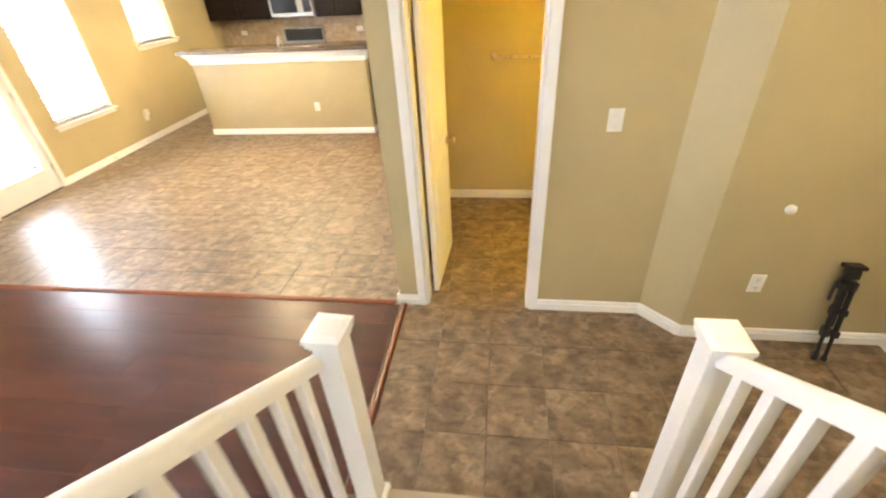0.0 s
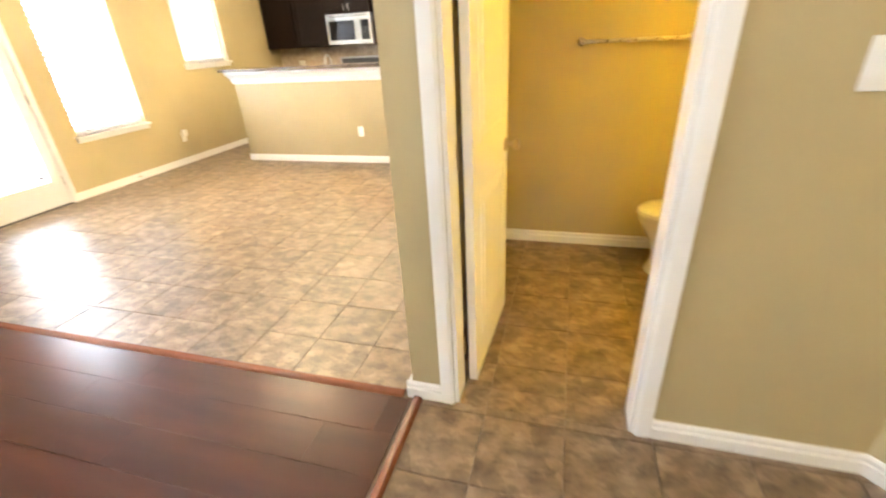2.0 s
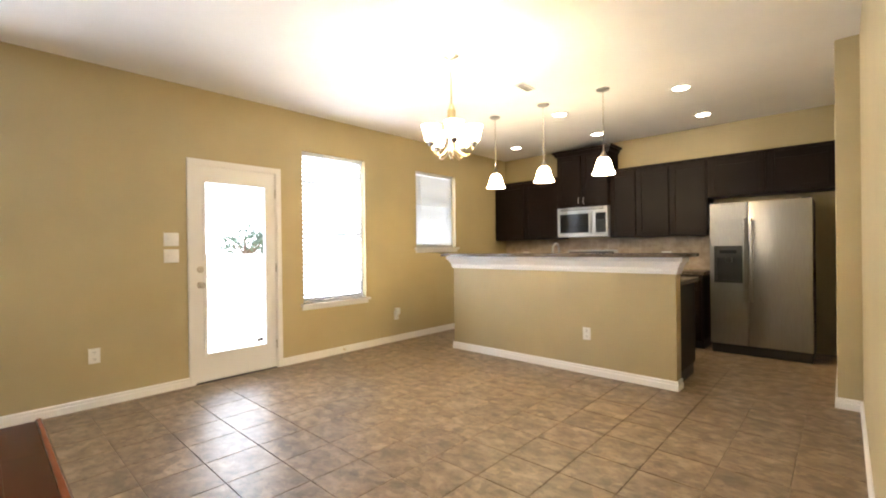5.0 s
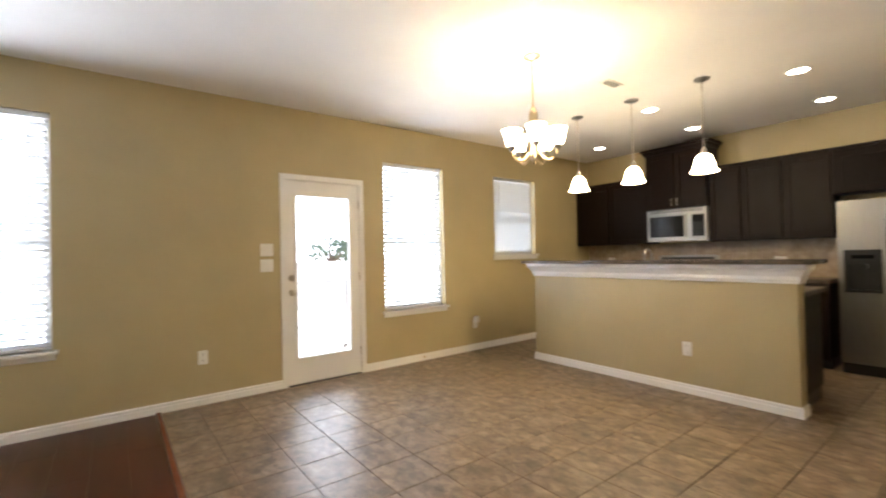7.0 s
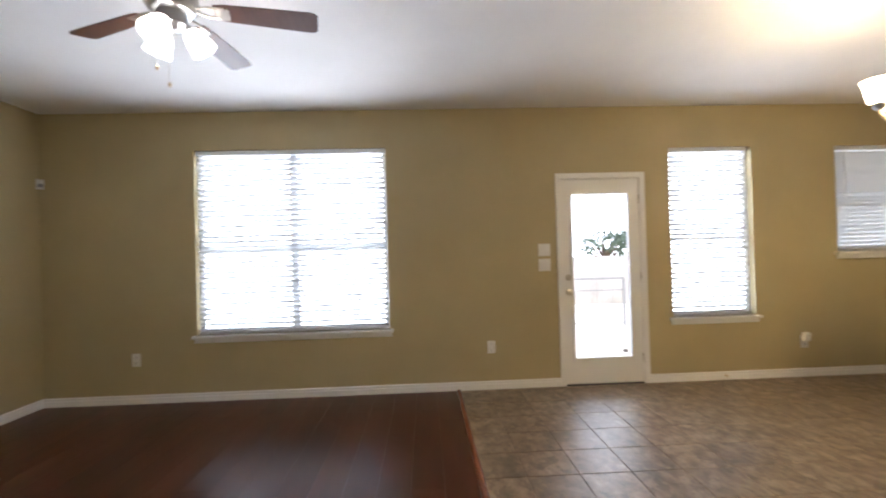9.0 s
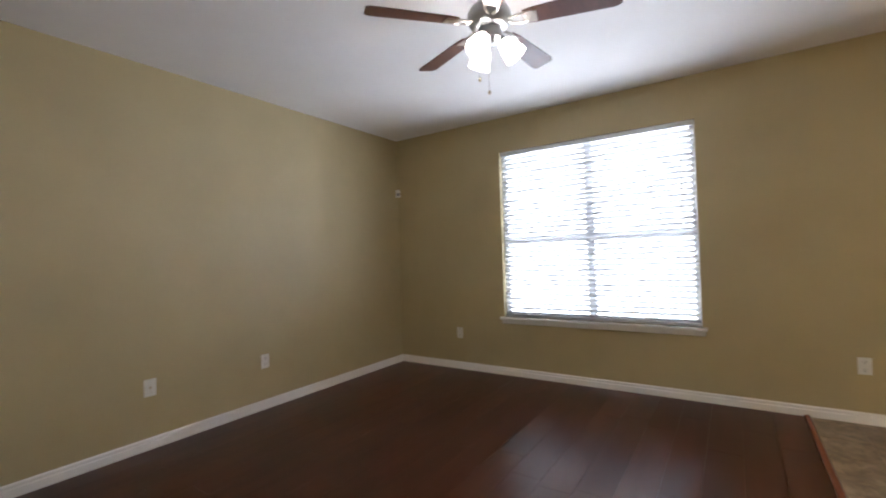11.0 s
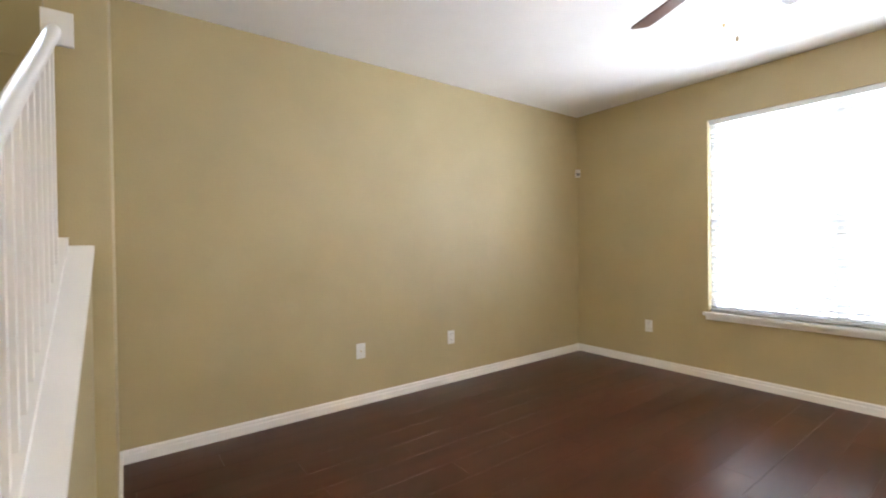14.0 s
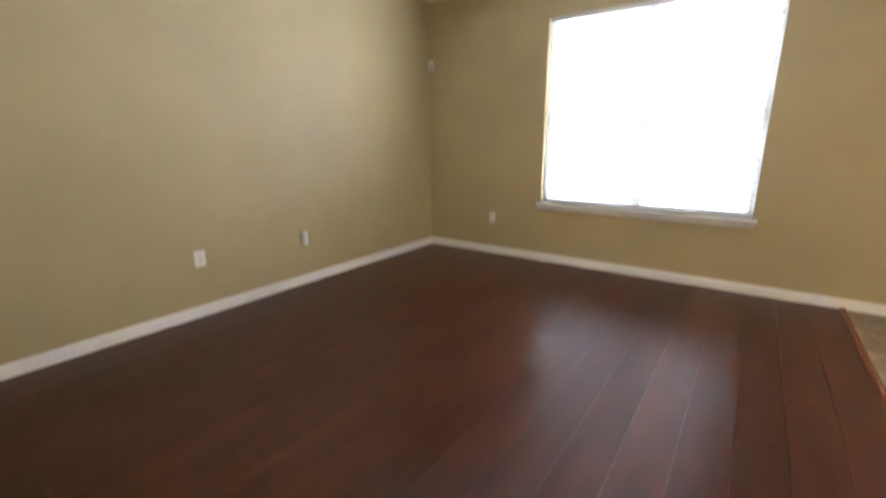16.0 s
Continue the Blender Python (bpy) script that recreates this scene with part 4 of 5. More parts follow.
def downlight(x, y):
    d = thing("downlight", pose(x, y, H), "lit recessed ceiling downlight with a white ring", "ceiling light", "kitchen downlights")
    part("ring", turned([(0.070, -0.001), (0.095, -0.001), (0.095, -0.006), (0.074, -0.010), (0.070, -0.008)], 28, False), TRIM, d, smooth=True)
    part("lens", turned([(0.0, -0.003), (0.071, -0.003), (0.071, -0.006), (0, -0.007)], 28, False), LENS, d, "glowing lens")
    lamp("downlight_lamp", "AREA", (x, y, H - 0.02), 0.45, BULB, 0.13, 0.0, (x, y, 0))


for x, y in ((3.240, 3.310), (3.190, 4.440), (1.955, 4.390), (2.010, 3.245), (0.730, 4.300)):
    downlight(x, y)


def ceiling_vent(x, y):
    v = thing("ceiling_vent", pose(x, y, H), "white louvred air register in the ceiling", "vent")
    part("frame", slab_with_holes("z", -0.008, -0.001, -0.050, 0.050, -0.115, 0.115, [(-0.036, 0.036, -0.100, 0.100)]), TRIM, v)
    for k in range(4):
        part("slat", moved(boxed(-0.008, 0.008, -0.099, 0.099, -0.0008, 0.0008), pose(-0.027 + k * 0.018, 0, -0.006, 0, 35, 0)), TRIM, v)
    part("backing", boxed(-0.036, 0.036, -0.100, 0.100, -0.0022, -0.001), GREY, v)


ceiling_vent(2.175, 2.240)


def ceiling_fan(x, y):
    f = thing("ceiling_fan", pose(x, y, H), "five-blade ceiling fan with walnut blades and lit glass shades", "ceiling fan")
    part("canopy", turned([(0.0, 0.0), (0.075, 0.0), (0.072, -0.030), (0.045, -0.050), (0.016, -0.055), (0, -0.055)], 28, False), PEWTER, f, smooth=True)
    part("downrod", tube([(0, 0, -0.05), (0, 0, -0.11)], 0.013, 12), PEWTER, f, smooth=True)
    part("motor", turned([(0.0, -0.095), (0.060, -0.098), (0.100, -0.115), (0.118, -0.145), (0.118, -0.185), (0.100, -0.215), (0.085, -0.225), (0, -0.225)], 36, False), PEWTER, f, "brushed pewter motor housing", True)
    part("switch_housing", turned([(0.0, -0.225), (0.062, -0.226), (0.068, -0.250), (0.066, -0.285), (0.045, -0.305), (0, -0.308)], 28, False), PEWTER, f, smooth=True)
    blade = bmesh.new()
    half = [(0.185, 0.046), (0.24, 0.055), (0.45, 0.064), (0.635, 0.070), (0.660, 0.064), (0.672, 0.050)]
    pts = [(r, -h) for r, h in half] + [(r, h) for r, h in reversed(half)]
    lo = [blade.verts.new((r, h, -0.003)) for r, h in pts]
    hi = [blade.verts.new((r, h, 0.003)) for r, h in pts]
    blade.faces.new(lo)
    blade.faces.new(hi)
    for k in range(len(pts)):
        j = (k + 1) % len(pts)
        blade.faces.new((lo[k], lo[j], hi[j], hi[k]))
    bmesh.ops.recalc_face_normals(blade, faces=blade.faces)
    blade_me = bpy.data.meshes.new("blade")
    blade.to_mesh(blade_me)
    blade_me.materials.append(BLADE)
    iron = bmesh.new()
    tube([(0.085, 0, 0.010), (0.125, 0.020, -0.004), (0.165, 0.034, -0.006), (0.205, 0.028, -0.007)], 0.007, 8, iron)
    tube([(0.085, 0, 0.010), (0.125, -0.020, -0.004), (0.165, -0.034, -0.006), (0.205, -0.028, -0.007)], 0.007, 8, iron)
    box(iron, 0.190, 0.255, -0.040, 0.040, -0.010, -0.0035, bevel=0.002)
    iron_me = bpy.data.meshes.new("blade_iron")
    iron.to_mesh(iron_me)
    iron_me.materials.append(NICKEL)
    for k in range(5):
        m = pose(0, 0, -0.198, 0, 0, 31 + 72 * k) @ pose(0, 0, 0, -12, 0, 0)
        b = new("blade", blade_me)
        b.parent, b.matrix_local = f, m
        i = new("blade_iron", iron_me)
        i.parent, i.matrix_local = f, m
        tagged(i, "scrolled pewter blade bracket")
    for k in range(3):
        a = math.radians(117 + 120 * k)
        m = pose(0.050 * math.cos(a), 0.050 * math.sin(a), -0.272, 0, 0, math.degrees(a)) @ pose(0, 0, 0, 0, -38, 0)
        part("fitter", moved(turned([(0, 0), (0.02, -0.002), (0.026, -0.02), (0.026, -0.04), (0, -0.04)], 16, False), m), PEWTER, f, smooth=True)
        part("shade", moved(turned([(0.026, -0.035), (0.038, -0.043), (0.050, -0.080), (0.056, -0.115), (0.062, -0.142), (0.058, -0.142), (0.052, -0.115), (0.045, -0.082), (0.033, -0.048), (0.022, -0.040)], 24, False), m), FROST_FAN, f, "glowing white tulip glass shade", True)
        tip = pose(x, y, H) @ m @ Vector((0, 0, -0.10))
        lamp("fan_bulb", "POINT", tuple(tip), 2.0, (1.0, 0.95, 0.90), 0.025)
    for u, v, z in ((0.03, -0.055, -0.485), (0.0, -0.015, -0.555)):
        chain = part("pull_chain", tube([(u, v, -0.29), (u, v, z)], 0.0016, 6), NICKEL, f)
        part("pull_bead", turned([(0, 0), (0.006, -0.004), (0.008, -0.014), (0.005, -0.024), (0, -0.026)], 12, False, None, (u, v, z)), BRASS, chain, smooth=True)


ceiling_fan(2.090, -2.480)

# ---- bathroom ----


def toilet():
    t = thing("toilet", pose(6.19, 0.330, 0, 0, 0, 90), "white porcelain toilet with the lid down", "toilet")
    # local: the bowl reaches out along +y from the tank at y = 0
    def oval(bm, a, b, cy, z, n=28):
        ring = []
        for k in range(n):
            w = 2 * math.pi * k / n
            stretch = b if math.sin(w) > 0 else b * 0.82
            ring.append(bm.verts.new((a * math.cos(w), cy + stretch * math.sin(w), z)))
        return ring

    def loft(rows):
        bm = bmesh.new()
        rings = [oval(bm, *r) for r in rows]
        for p, q in zip(rings, rings[1:]):
            for k in range(len(p)):
                j = (k + 1) % len(p)
                bm.faces.new((p[k], p[j], q[j], q[k]))
        bm.faces.new(rings[0])
        bm.faces.new(rings[-1])
        bmesh.ops.recalc_face_normals(bm, faces=bm.faces)
        return bm

    part("bowl", loft([(0.115, 0.225, 0.400, 0.003), (0.120, 0.230, 0.400, 0.02), (0.100, 0.205, 0.395, 0.10), (0.105, 0.210, 0.400, 0.18), (0.140, 0.235, 0.420, 0.27), (0.175, 0.262, 0.440, 0.345), (0.182, 0.272, 0.440, 0.385)]), PORCELAIN, t, smooth=True)
    part("seat", loft([(0.184, 0.272, 0.440, 0.387), (0.188, 0.276, 0.440, 0.394), (0.184, 0.272, 0.440, 0.404)]), PORCELAIN, t, smooth=True)
    part("lid", loft([(0.182, 0.270, 0.440, 0.406), (0.187, 0.275, 0.440, 0.412), (0.175, 0.262, 0.440, 0.424), (0.12, 0.20, 0.44, 0.428)]), PORCELAIN, t, smooth=True)
    part("neck", boxed(-0.10, 0.10, 0.02, 0.24, 0.18, 0.384, bevel=0.02), PORCELAIN, t, smooth=True)
    part("tank", boxed(-0.225, 0.225, 0.004, 0.185, 0.385, 0.735, bevel=0.025), PORCELAIN, t, smooth=True)
    part("tank_lid", boxed(-0.235, 0.235, 0.002, 0.197, 0.736, 0.768, bevel=0.010), PORCELAIN, t, smooth=True)
    part("flush_lever", tube([(0.17, 0.185, 0.68), (0.17, 0.205, 0.68), (0.10, 0.210, 0.672)], 0.007, 8), NICKEL, t, smooth=True)
    part("seat_hinge", boxed(-0.09, 0.09, 0.195, 0.225, 0.386, 0.416, bevel=0.006), PORCELAIN, t, smooth=True)


toilet()


def towel_bar():
    t = thing("towel_bar", pose(5.078, 0.669, 1.326), "brushed nickel towel bar on the golden bathroom wall", "towel bar")
    for u in (0.0, 0.600):
        post = part("post", moved(turned([(0, 0.0), (0.026, 0.001), (0.026, 0.010), (0.013, 0.018), (0.012, 0.050), (0.020, 0.058), (0.022, 0.072), (0.012, 0.082), (0, 0.083)], 18, False), pose(u, -0.001, 0, 90, 0, 0)), NICKEL, t, smooth=True)
    part("bar", tube([(0.0, -0.066, 0), (0.600, -0.066, 0)], 0.0105, 12), NICKEL, t, smooth=True)


towel_bar()


def vanity_light():
    v = thing("vanity_light", pose(6.199, -0.42, 2.02), "two-lamp wall light with frosted shades", "wall lamp")
    part("backplate", boxed(-0.022, -0.001, -0.20, 0.20, -0.05, 0.05, bevel=0.006), NICKEL, v, smooth=True)
    for u in (-0.12, 0.12):
        arm = part("arm", tube([(-0.02, u, 0), (-0.07, u, 0.0), (-0.09, u, -0.03)], 0.008, 8), NICKEL, v, smooth=True)
        part("shade", turned([(0.024, 0.0), (0.040, -0.03), (0.058, -0.10), (0.054, -0.10), (0.036, -0.032), (0.020, -0.006)], 22, False, None, (-0.09, u, -0.03)), FROST_BATH, arm, smooth=True)
        lamp("vanity_bulb", "POINT", (6.109, -0.42 + u, 1.90), 3.4, WARM, 0.03)


vanity_light()


# unseen dome and point lamp, added to brighten the entry and railings
def entry_fill_light():
    e = thing("entry_fill_light", pose(6.600, -2.700, H), "unseen frosted dome light added on the entry ceiling", "ceiling light")
    part("pan", turned([(0.0, -0.001), (0.17, -0.001), (0.17, -0.020), (0.16, -0.026), (0, -0.026)], 32, False), NICKEL, e, smooth=True)
    part("dome", turned([(0.155, -0.027), (0.150, -0.050), (0.115, -0.085), (0.06, -0.104), (0, -0.110)], 32, False), FROST, e, "glowing frosted dome", True)
    lamp("entry_fill_lamp", "POINT", (6.600, -2.700, H - 0.16), 3.0, (1.0, 0.80, 0.46), 0.06)


entry_fill_light()

# ---- plates on the walls ----


def plate(name, m, w, h, label, category, group=""):
    """A wall plate whose face looks along local -y, its back at y = 0."""
    t = thing(name, m, label, category, group)
    part("cover", boxed(-w / 2, w / 2, -0.006, -0.0005, -h / 2, h / 2, bevel=0.0025), PLATE, t, smooth=True)
    return t


def outlet(m, label):
    t = plate("outlet", m, 0.076, 0.120, label, "outlet", "wall outlets")
    for z in (-0.028, 0.028):
        face = part("socket", boxed(-0.017, 0.017, -0.0085, -0.0061, z - 0.019, z + 0.019, bevel=0.0015), PLATE, t)
        for u in (-0.007, 0.007):
            part("slot", boxed(u - 0.0013, u + 0.0013, -0.0092, -0.0086, z - 0.002, z + 0.009), SLOT, face)
        part("ground_hole", boxed(-0.0025, 0.0025, -0.0092, -0.0086, z - 0.012, z - 0.007), SLOT, face)
    part("screw", turned([(0, 0), (0.003, 0.0), (0.003, 0.001), (0, 0.001)], 8, False, None, (0, 0, 0)), PLATE, t).matrix_local = pose(0, -0.0062, 0, 90, 0, 0)
    return t


def cable_plate(m, label):
    t = plate("cable_outlet", m, 0.078, 0.120, label, "outlet", "wall outlets")
    part("connector", moved(turned([(0, 0), (0.007, 0), (0.006, 0.008), (0.004, 0.008), (0.004, 0.012), (0, 0.012)], 12, False), pose(0, -0.0061, 0, 90, 0, 0)), BRASS, t, "threaded brass connector", True)


def toggles(m, n, label):
    t = plate("light_switch", m, 0.072 + 0.046 * (n - 1), 0.118, label, "switch", "light switches")
    for k in range(n):
        u = (k - (n - 1) / 2) * 0.046
        part("toggle", moved(boxed(-0.004, 0.004, -0.016, -0.001, -0.004, 0.004, bevel=0.0015), pose(u, -0.0045, 0.004 if k % 2 == 0 else -0.004, -28 if k % 2 == 0 else 28, 0, 0)), PLATE, t)
        for z in (-0.03, 0.03):
            part("screw", moved(turned([(0, 0), (0.003, 0), (0.003, 0.001), (0, 0.001)], 8, False), pose(u, -0.0061, z, 90, 0, 0)), PLATE, t)
    return t


def rocker(m, label):
    t = plate("light_switch", m, 0.078, 0.120, label, "switch", "light switches")
    part("rocker", moved(boxed(-0.0165, 0.0165, -0.004, -0.0002, -0.033, 0.033, bevel=0.0015), pose(0, -0.0063, 0, 3, 0, 0)), PLATE, t)
    return t


FACE_E, FACE_N, FACE_S, FACE_W = 90, 180, 0, -90
outlet(pose(0, -0.678, 0.411, 0, 0, FACE_E), "white duplex outlet beside the patio door")
outlet(pose(0, -4.036, 0.410, 0, 0, FACE_E), "white duplex outlet below the wide window's side")
cable_plate(pose(2.813, SOUTH, 0.432, 0, 0, FACE_N), "white cable outlet plate low on the living room wall")
outlet(pose(1.906, SOUTH, 0.418, 0, 0, FACE_N), "white duplex outlet low on the living room wall")
outlet(pose(2.553, 2.690, 0.389, 0, 0, FACE_S), "white duplex outlet on the bar's half wall")
outlet(pose(6.590, -1.200, 0.420, 0, 0, FACE_S), "white duplex outlet on the entry wall")
outlet(pose(0, 2.483, 0.350, 0, 0, FACE_E), "white outlet with an adapter plugged in")


def plug_adapter():
    a = thing("plug_adapter", pose(0.0095, 2.483, 0.392, 0, 0, FACE_E), "white plug-in adapter sitting in an outlet", "adapter")
    part("case", boxed(-0.032, 0.032, -0.040, -0.0005, -0.030, 0.052, bevel=0.006), PLATE, a, smooth=True)
    part("light_dot", boxed(-0.006, 0.006, -0.0412, -0.0402, 0.02, 0.026), GREY, a)


plug_adapter()
toggles(pose(0, -0.130, 1.341, 0, 0, FACE_E), 2, "white double switch plate above another beside the patio door")
toggles(pose(0, -0.130, 1.193, 0, 0, FACE_E), 2, "white double switch plate below another beside the patio door")
rocker(pose(5.731, -1.005, 1.288, 0, 0, FACE_S), "white single rocker switch beside the bathroom doorway")
toggles(pose(EAST, -0.830, 1.320, 0, 0, FACE_W), 2, "white double toggle switch on the hall wall")


def thermostat():
    t = thing("thermostat", pose(EAST, -0.390, 1.500, 0, 0, FACE_W), "white wall thermostat on the hall wall", "thermostat")
    part("backplate", boxed(-0.062, 0.062, -0.006, -0.0005, -0.052, 0.052), GREY, t)
    part("case", boxed(-0.060, 0.060, -0.036, -0.0065, -0.058, 0.058, bevel=0.006), PLATE, t, smooth=True)
    part("display", boxed(-0.035, 0.015, -0.0375, -0.0362, -0.005, 0.035), GREY, t)


thermostat()


def corner_sensor():
    s = thing("alarm_sensor", pose(0.030, SOUTH + 0.030, 2.080, 0, 0, 135), "small white alarm sensor in the room's corner", "sensor")
    part("case", boxed(-0.028, 0.028, -0.018, 0.020, -0.045, 0.045, bevel=0.008), PLATE, s, smooth=True)
    part("lens", boxed(-0.020, 0.020, -0.0215, -0.0185, -0.030, 0.004, bevel=0.001), GREY, s)


corner_sensor()


def wall_bumper():
    b = thing("wall_bumper", pose(6.595, -1.200, 0.890), "round white door bumper on the entry wall", "door stop")
    part("dome", moved(turned([(0, 0), (0.025, 0.0005), (0.026, 0.010), (0.022, 0.020), (0.011, 0.027), (0, 0.028)], 24, False), pose(0, -0.0005, 0, 90, 0, 0)), PLATE, b, smooth=True)
    s = thing("spring_stop", pose(6.620, -1.214, 0.050), "small spring door stop on the baseboard", "door stop")
    coil = [(0.006 * math.cos(w), -0.004 - 0.055 * w / 50, 0.006 * math.sin(w)) for w in (0.5 * k for k in range(101))]
    part("spring", tube(coil, 0.0012, 5), NICKEL, s)
    part("tip", moved(turned([(0, 0), (0.008, 0.0), (0.008, 0.012), (0, 0.014)], 12, False), pose(0, -0.058, 0, 90, 0, 0)), PLATE, s, "white rubber tip", True)


wall_bumper()


def baseboard_stop(x, y):
    s = thing("spring_stop", pose(x, y, 0.050, 0, 0, 90), "small spring door stop low on the baseboard", "door stop")
    coil = [(0.006 * math.cos(w), -0.004 - 0.055 * w / 50, 0.006 * math.sin(w)) for w in (0.5 * k for k in range(101))]
    part("spring", tube(coil, 0.0014, 5), BRASS, s)
    part("tip", moved(turned([(0, 0), (0.008, 0.0), (0.008, 0.012), (0, 0.014)], 12, False), pose(0, -0.058, 0, 90, 0, 0)), PLATE, s, "white rubber tip", True)


baseboard_stop(0.014, 1.640)


def tripod():
    base, top = Vector((6.985, -1.345, 0.004)), Vector((6.990, -1.245, 0.600))
    d = top - base
    t = thing("tripod", Matrix.Translation(base) @ d.to_track_quat("Z", "Y").to_matrix().to_4x4(), "folded black tripod leaning against the entry wall", "tripod")
    n = d.length
    for k in range(3):
        a = 2 * math.pi * k / 3 + 0.4
        u, v = 0.026 * math.cos(a), 0.026 * math.sin(a)
        leg = part("leg", tube([(u, v, 0.17), (u, v, n - 0.13)], 0.014, 10), BLACK, t, smooth=True)
        part("lower_leg", tube([(u, v, 0.02), (u, v, 0.20)], 0.0105, 10), BLACK, leg, "black lower leg section", True)
        part("leg_lock", boxed(u - 0.018, u + 0.018, v - 0.018, v + 0.018, 0.16, 0.20, bevel=0.004), BLACK, leg)
        part("leg_lock", boxed(u - 0.017, u + 0.017, v - 0.017, v + 0.017, 0.30, 0.335, bevel=0.004), BLACK, leg)
        part("foot", turned([(0, 0), (0.015, 0.002), (0.016, 0.018), (0.011, 0.03), (0, 0.03)], 12, False, None, (u, v, 0.0)), BLACK, leg, "black rubber foot", True)
    part("centre_column", tube([(0, 0, 0.22), (0, 0, n - 0.05)], 0.011, 10), BLACK, t, smooth=True)
    part("shoulder", turned([(0, n - 0.15), (0.044, n - 0.148), (0.046, n - 0.11), (0.03, n - 0.10), (0, n - 0.10)], 18, False), BLACK, t, smooth=True)
    part("head", boxed(-0.030, 0.030, -0.026, 0.026, n - 0.085, n - 0.030, bevel=0.008), BLACK, t, smooth=True)
    part("quick_plate", boxed(-0.045, 0.045, -0.032, 0.032, n - 0.029, n - 0.008, bevel=0.004), BLACK, t)
    part("pan_handle", tube([(0.02, 0.0, n - 0.05), (0.055, 0.0, n - 0.12), (0.062, 0.0, n - 0.22)], 0.008, 8), BLACK, t, smooth=True)


tripod()

# ---- outside the door ----


def yard_fence():
    f = thing("fence", pose(-7.0, 0, -0.2), "sunlit board fence across the back yard", "fence")
    me = bpy.data.meshes.new("board")
    bm = boxed(-0.01, 0.01, -0.068, 0.068, 0.03, 1.34, bevel=0.004)
    bm.to_mesh(me)
    me.materials.append(CEDAR)
    for k in range(-70, 90):
        b = new("board", me)
        b.parent = f
        b.location = (0, k * 0.142, random.uniform(-0.01, 0.01))
    for z in (0.30, 1.1):
        part("rail", boxed(-0.05, -0.011, -10, 12.7, z - 0.04, z + 0.04), CEDAR, f)


def yard_rail():
    r = thing("patio_rail", pose(-3.5, 0, -0.06), "grey metal rail along the patio edge", "railing")
    part("top_rail", boxed(-0.02, 0.02, -1.2, 2.30, 0.845, 0.880), RAILGREY, r)
    part("middle_rail", boxed(-0.012, 0.012, -1.2, 2.27, 0.640, 0.660), RAILGREY, r)
    part("bottom_rail", boxed(-0.012, 0.012, -1.2, 2.27, 0.055, 0.075), RAILGREY, r)
    for y in (-1.2, -0.03, 1.13, 2.27):
        part("post", boxed(-0.02, 0.02, y, y + 0.04, 0.0, 0.845), RAILGREY, r)


def tree(x, y, height, seed):
    rng = random.Random(seed)
    t = thing("tree", pose(x, y, -0.2), "leafy green shade tree beyond the fence", "tree")
    trunk = bmesh.new()
    tube([(0, 0, 0), (0.03, 0.05, height * 0.2), (-0.03, 0.02, height * 0.45), (0.02, -0.04, height * 0.8)], [0.16, 0.13, 0.10, 0.04], 10, trunk)
    ends = []
    for k in range(9):
        a, z = rng.uniform(0, 6.28), height * rng.uniform(0.3, 0.6)
        e = (math.cos(a) * height * 0.28, math.sin(a) * height * 0.28, z + height * rng.uniform(0.12, 0.35))
        tube([(0, 0, z), (e[0] * 0.5, e[1] * 0.5, z + (e[2] - z) * 0.4), e], [0.06, 0.04, 0.015], 7, trunk)
        ends.append(Vector(e))
    part("trunk", trunk, BARK, t)
    ends.append(Vector((0, 0, height * 0.9)))
    verts, faces = [], []
    for k in range(480):
        c = rng.choice(ends) + Vector((rng.gauss(0, 1), rng.gauss(0, 1), rng.gauss(0, 0.7))) * height * 0.085
        u = Vector((rng.gauss(0, 1), rng.gauss(0, 1), rng.gauss(0, 1))).normalized()
        v = u.orthogonal().normalized()
        n = len(verts)
        verts += [c - u * 0.09, c + v * 0.045, c + u * 0.09, c - v * 0.045]
        faces.append((n, n + 1, n + 2, n + 3))
    me = bpy.data.meshes.new("crown")
    me.from_pydata(verts, [], faces)
    me.materials.append(LEAF)
    crown = new("crown", me)
    crown.parent = t


yard_fence()
yard_rail()
tree(-11.0, 5.1, 2.35, 3)
tree(-12.5, -6.0, 4.8, 5)

# backsplash tiles
splash_meshes = {}
for i in range(21):
    for j in range(3):
        w = 0.1505
        x0, z0 = 0.002 + i * 0.1515, 0.917 + j * 0.1425
        if "s" not in splash_meshes:
            bm = boxed(0, w, -0.010, -0.002, 0, 0.1415)
            f = [q for q in bm.faces if q.normal.y < -0.5]
            bmesh.ops.bevel(bm, geom=list({e for q in f for e in q.edges}), offset=0.002, segments=1, affect="EDGES")
            splash_meshes["s"] = bpy.data.meshes.new("tile")
            bm.to_mesh(splash_meshes["s"])
            splash_meshes["s"].materials.append(SPLASH)
        s = new("tile", splash_meshes["s"])
        s.parent = bpy.data.objects["wall_north"]
        s.location = (x0, NORTH, z0)
for x in (0.42, 2.62):
    outlet(pose(x, NORTH - 0.0102, 1.11, 0, 90, FACE_S), "white outlet set sideways in the backsplash")

# ---- floor pieces ----
PITCH, TX, TY = 0.3145, 4.800, 0.210
tile_meshes = {}


def tile_mesh(w, d):
    key = (round(w, 3), round(d, 3))
    if key not in tile_meshes:
        bm = boxed(0.0, w, 0.0, d, -0.0035, 0.002)
        top = [f for f in bm.faces if f.normal.z > 0.5]
        bmesh.ops.bevel(bm, geom=list({e for f in top for e in f.edges}), offset=0.0018, segments=1, affect="EDGES")
        me = bpy.data.meshes.new("tile")
        bm.to_mesh(me)
        bm.free()
        me.materials.append(TILE)
        tile_meshes[key] = me
    return tile_meshes[key]


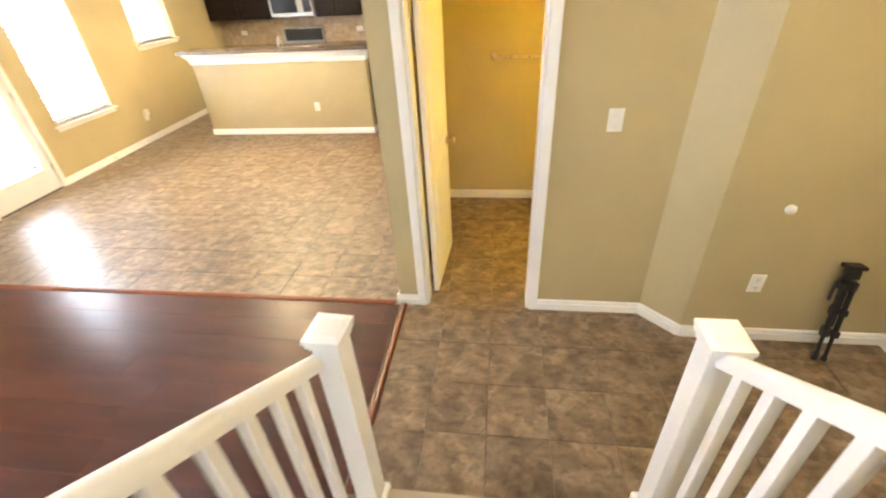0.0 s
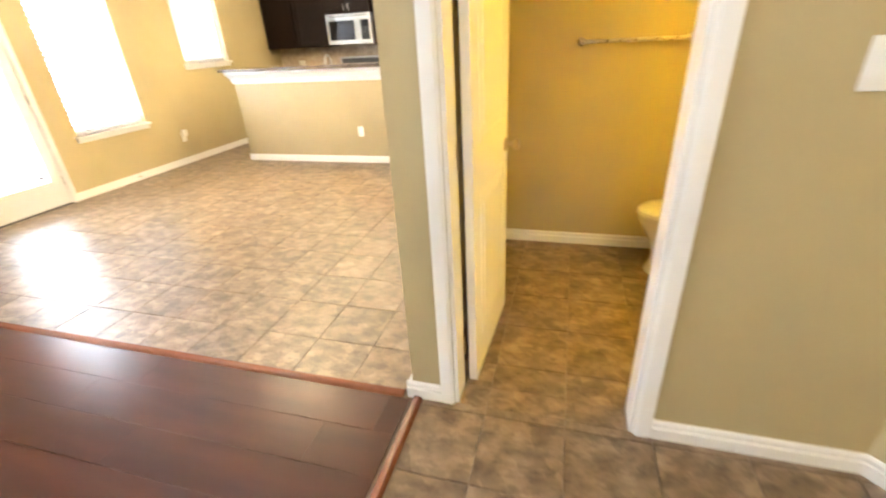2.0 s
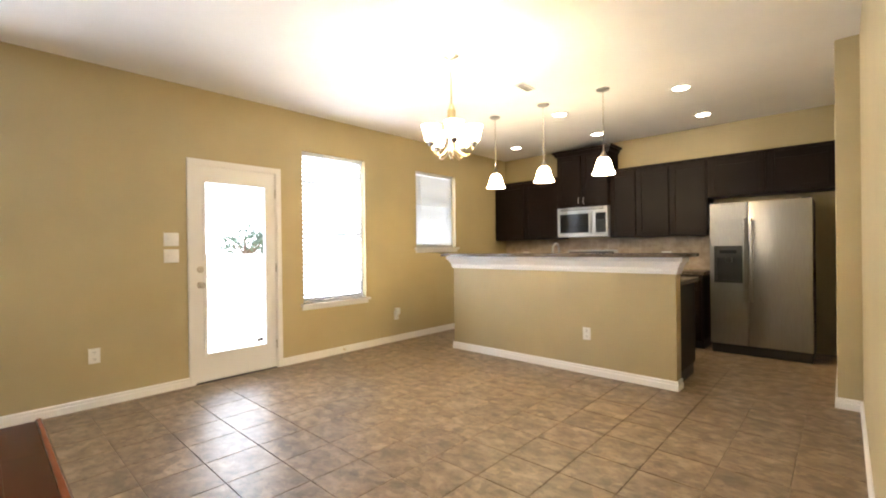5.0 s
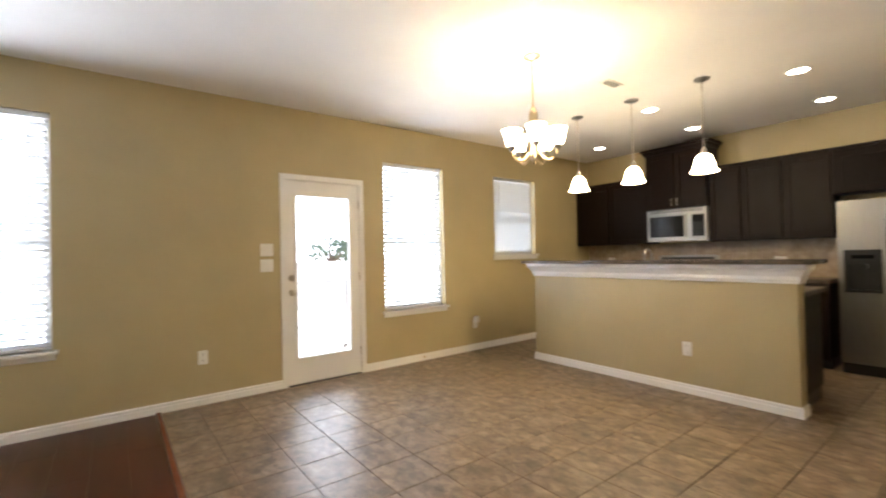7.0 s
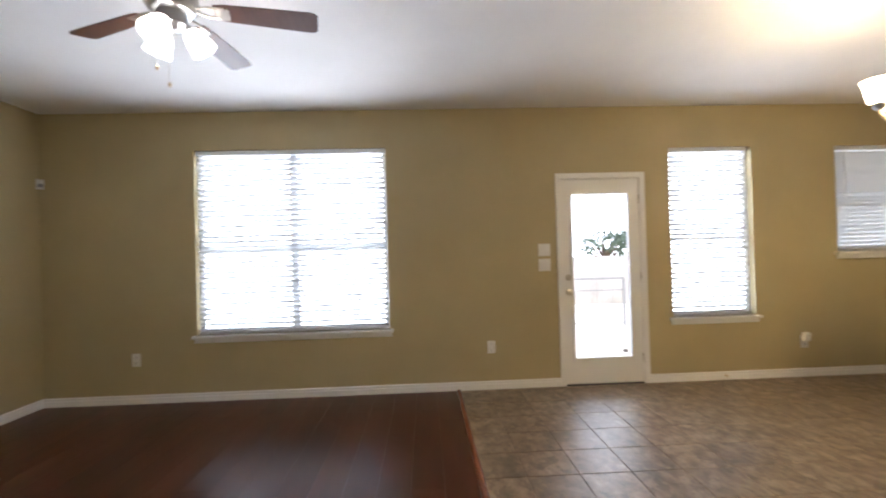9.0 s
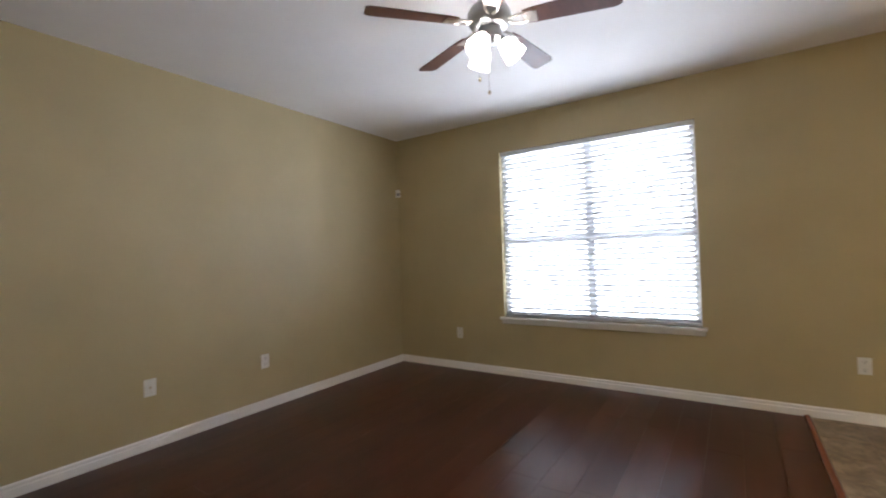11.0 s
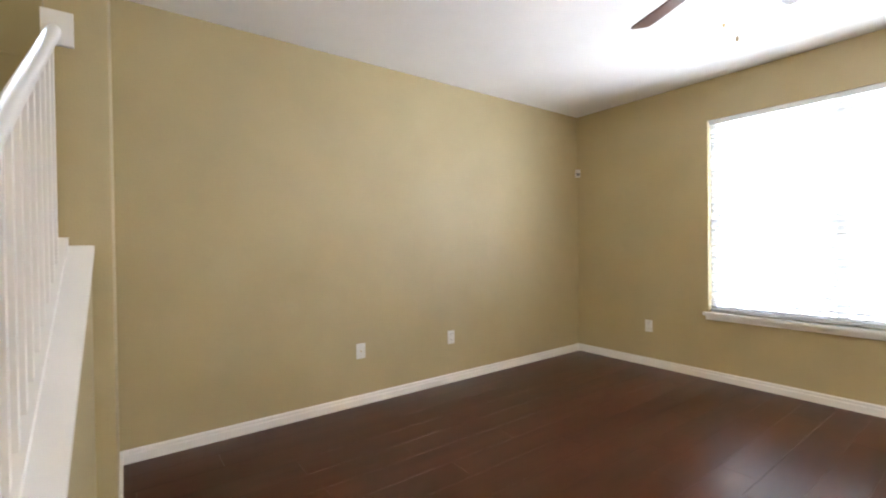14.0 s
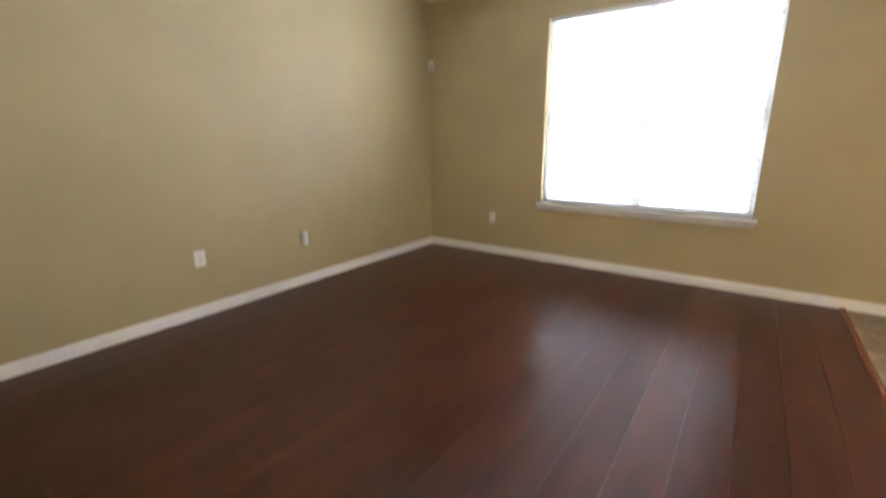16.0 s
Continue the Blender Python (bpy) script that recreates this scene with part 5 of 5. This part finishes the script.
def tiles(x0, x1, y0, y1, near):
    """Square tiles cut to a rectangle; those of the near stretch are pieces, the rest one sheet."""
    rest, gap = bmesh.new(), 0.0035
    i0, i1 = math.floor((x0 - TX) / PITCH), math.ceil((x1 - TX) / PITCH)
    j0, j1 = math.floor((y0 - TY) / PITCH), math.ceil((y1 - TY) / PITCH)
    for i in range(i0, i1):
        for j in range(j0, j1):
            a, b = max(x0, TX + i * PITCH + gap / 2), min(x1, TX + (i + 1) * PITCH - gap / 2)
            c, d = max(y0, TY + j * PITCH + gap / 2), min(y1, TY + (j + 1) * PITCH - gap / 2)
            if b - a < 0.012 or d - c < 0.012:
                continue
            lift = random.uniform(-0.0004, 0.0004)
            if near(a, c):
                t = new("tile", tile_mesh(b - a, d - c))
                t.parent = floor
                t.location = (a, c, lift)
            else:
                box(rest, a, b, c, d, -0.0035, 0.002 + lift)
    if rest.faces:
        tagged(part("far_tiles", rest, TILE, floor), kind="stuff")


tiles(0.0, EAST, -0.986, NORTH, lambda x, y: y < 2.7)
tiles(4.527, 7.40, -2.33, -1.005, lambda x, y: y > -2.4 and x < 6.4)
tiles(5.845, 7.40, -6.2, -2.335, lambda x, y: False)
tiles(EAST + 0.115, 6.2, -0.889, 0.669, lambda x, y: x < 6.0)
tiles(4.683, 5.346, -1.004, -0.890, lambda x, y: False)

plank_meshes = {}


def planks():
    w, y = 0.192, -1.032
    while y > SOUTH + 0.02:
        y0 = max(SOUTH, y - w)
        x = -random.uniform(0.1, 1.1)
        while x < 4.47:
            a, b = max(0.0, x), min(4.470, x + 1.215)
            if b - a > 0.03:
                key = (round(b - a, 2), round(y - y0, 3))
                if key not in plank_meshes:
                    bm = boxed(0.0004, b - a - 0.0004, 0.0004, y - y0 - 0.0004, -0.0045, 0.002)
                    top = [f for f in bm.faces if f.normal.z > 0.5]
                    bmesh.ops.bevel(bm, geom=list({e for f in top for e in f.edges}), offset=0.0004, segments=1, affect="EDGES")
                    plank_meshes[key] = bpy.data.meshes.new("plank")
                    bm.to_mesh(plank_meshes[key])
                    bm.free()
                    plank_meshes[key].materials.append(FLOORWOOD)
                p = new("plank", plank_meshes[key])
                p.parent = wood_floor
                p.location = (a, y0, 0.0)
            x += 1.215
        y -= w


planks()
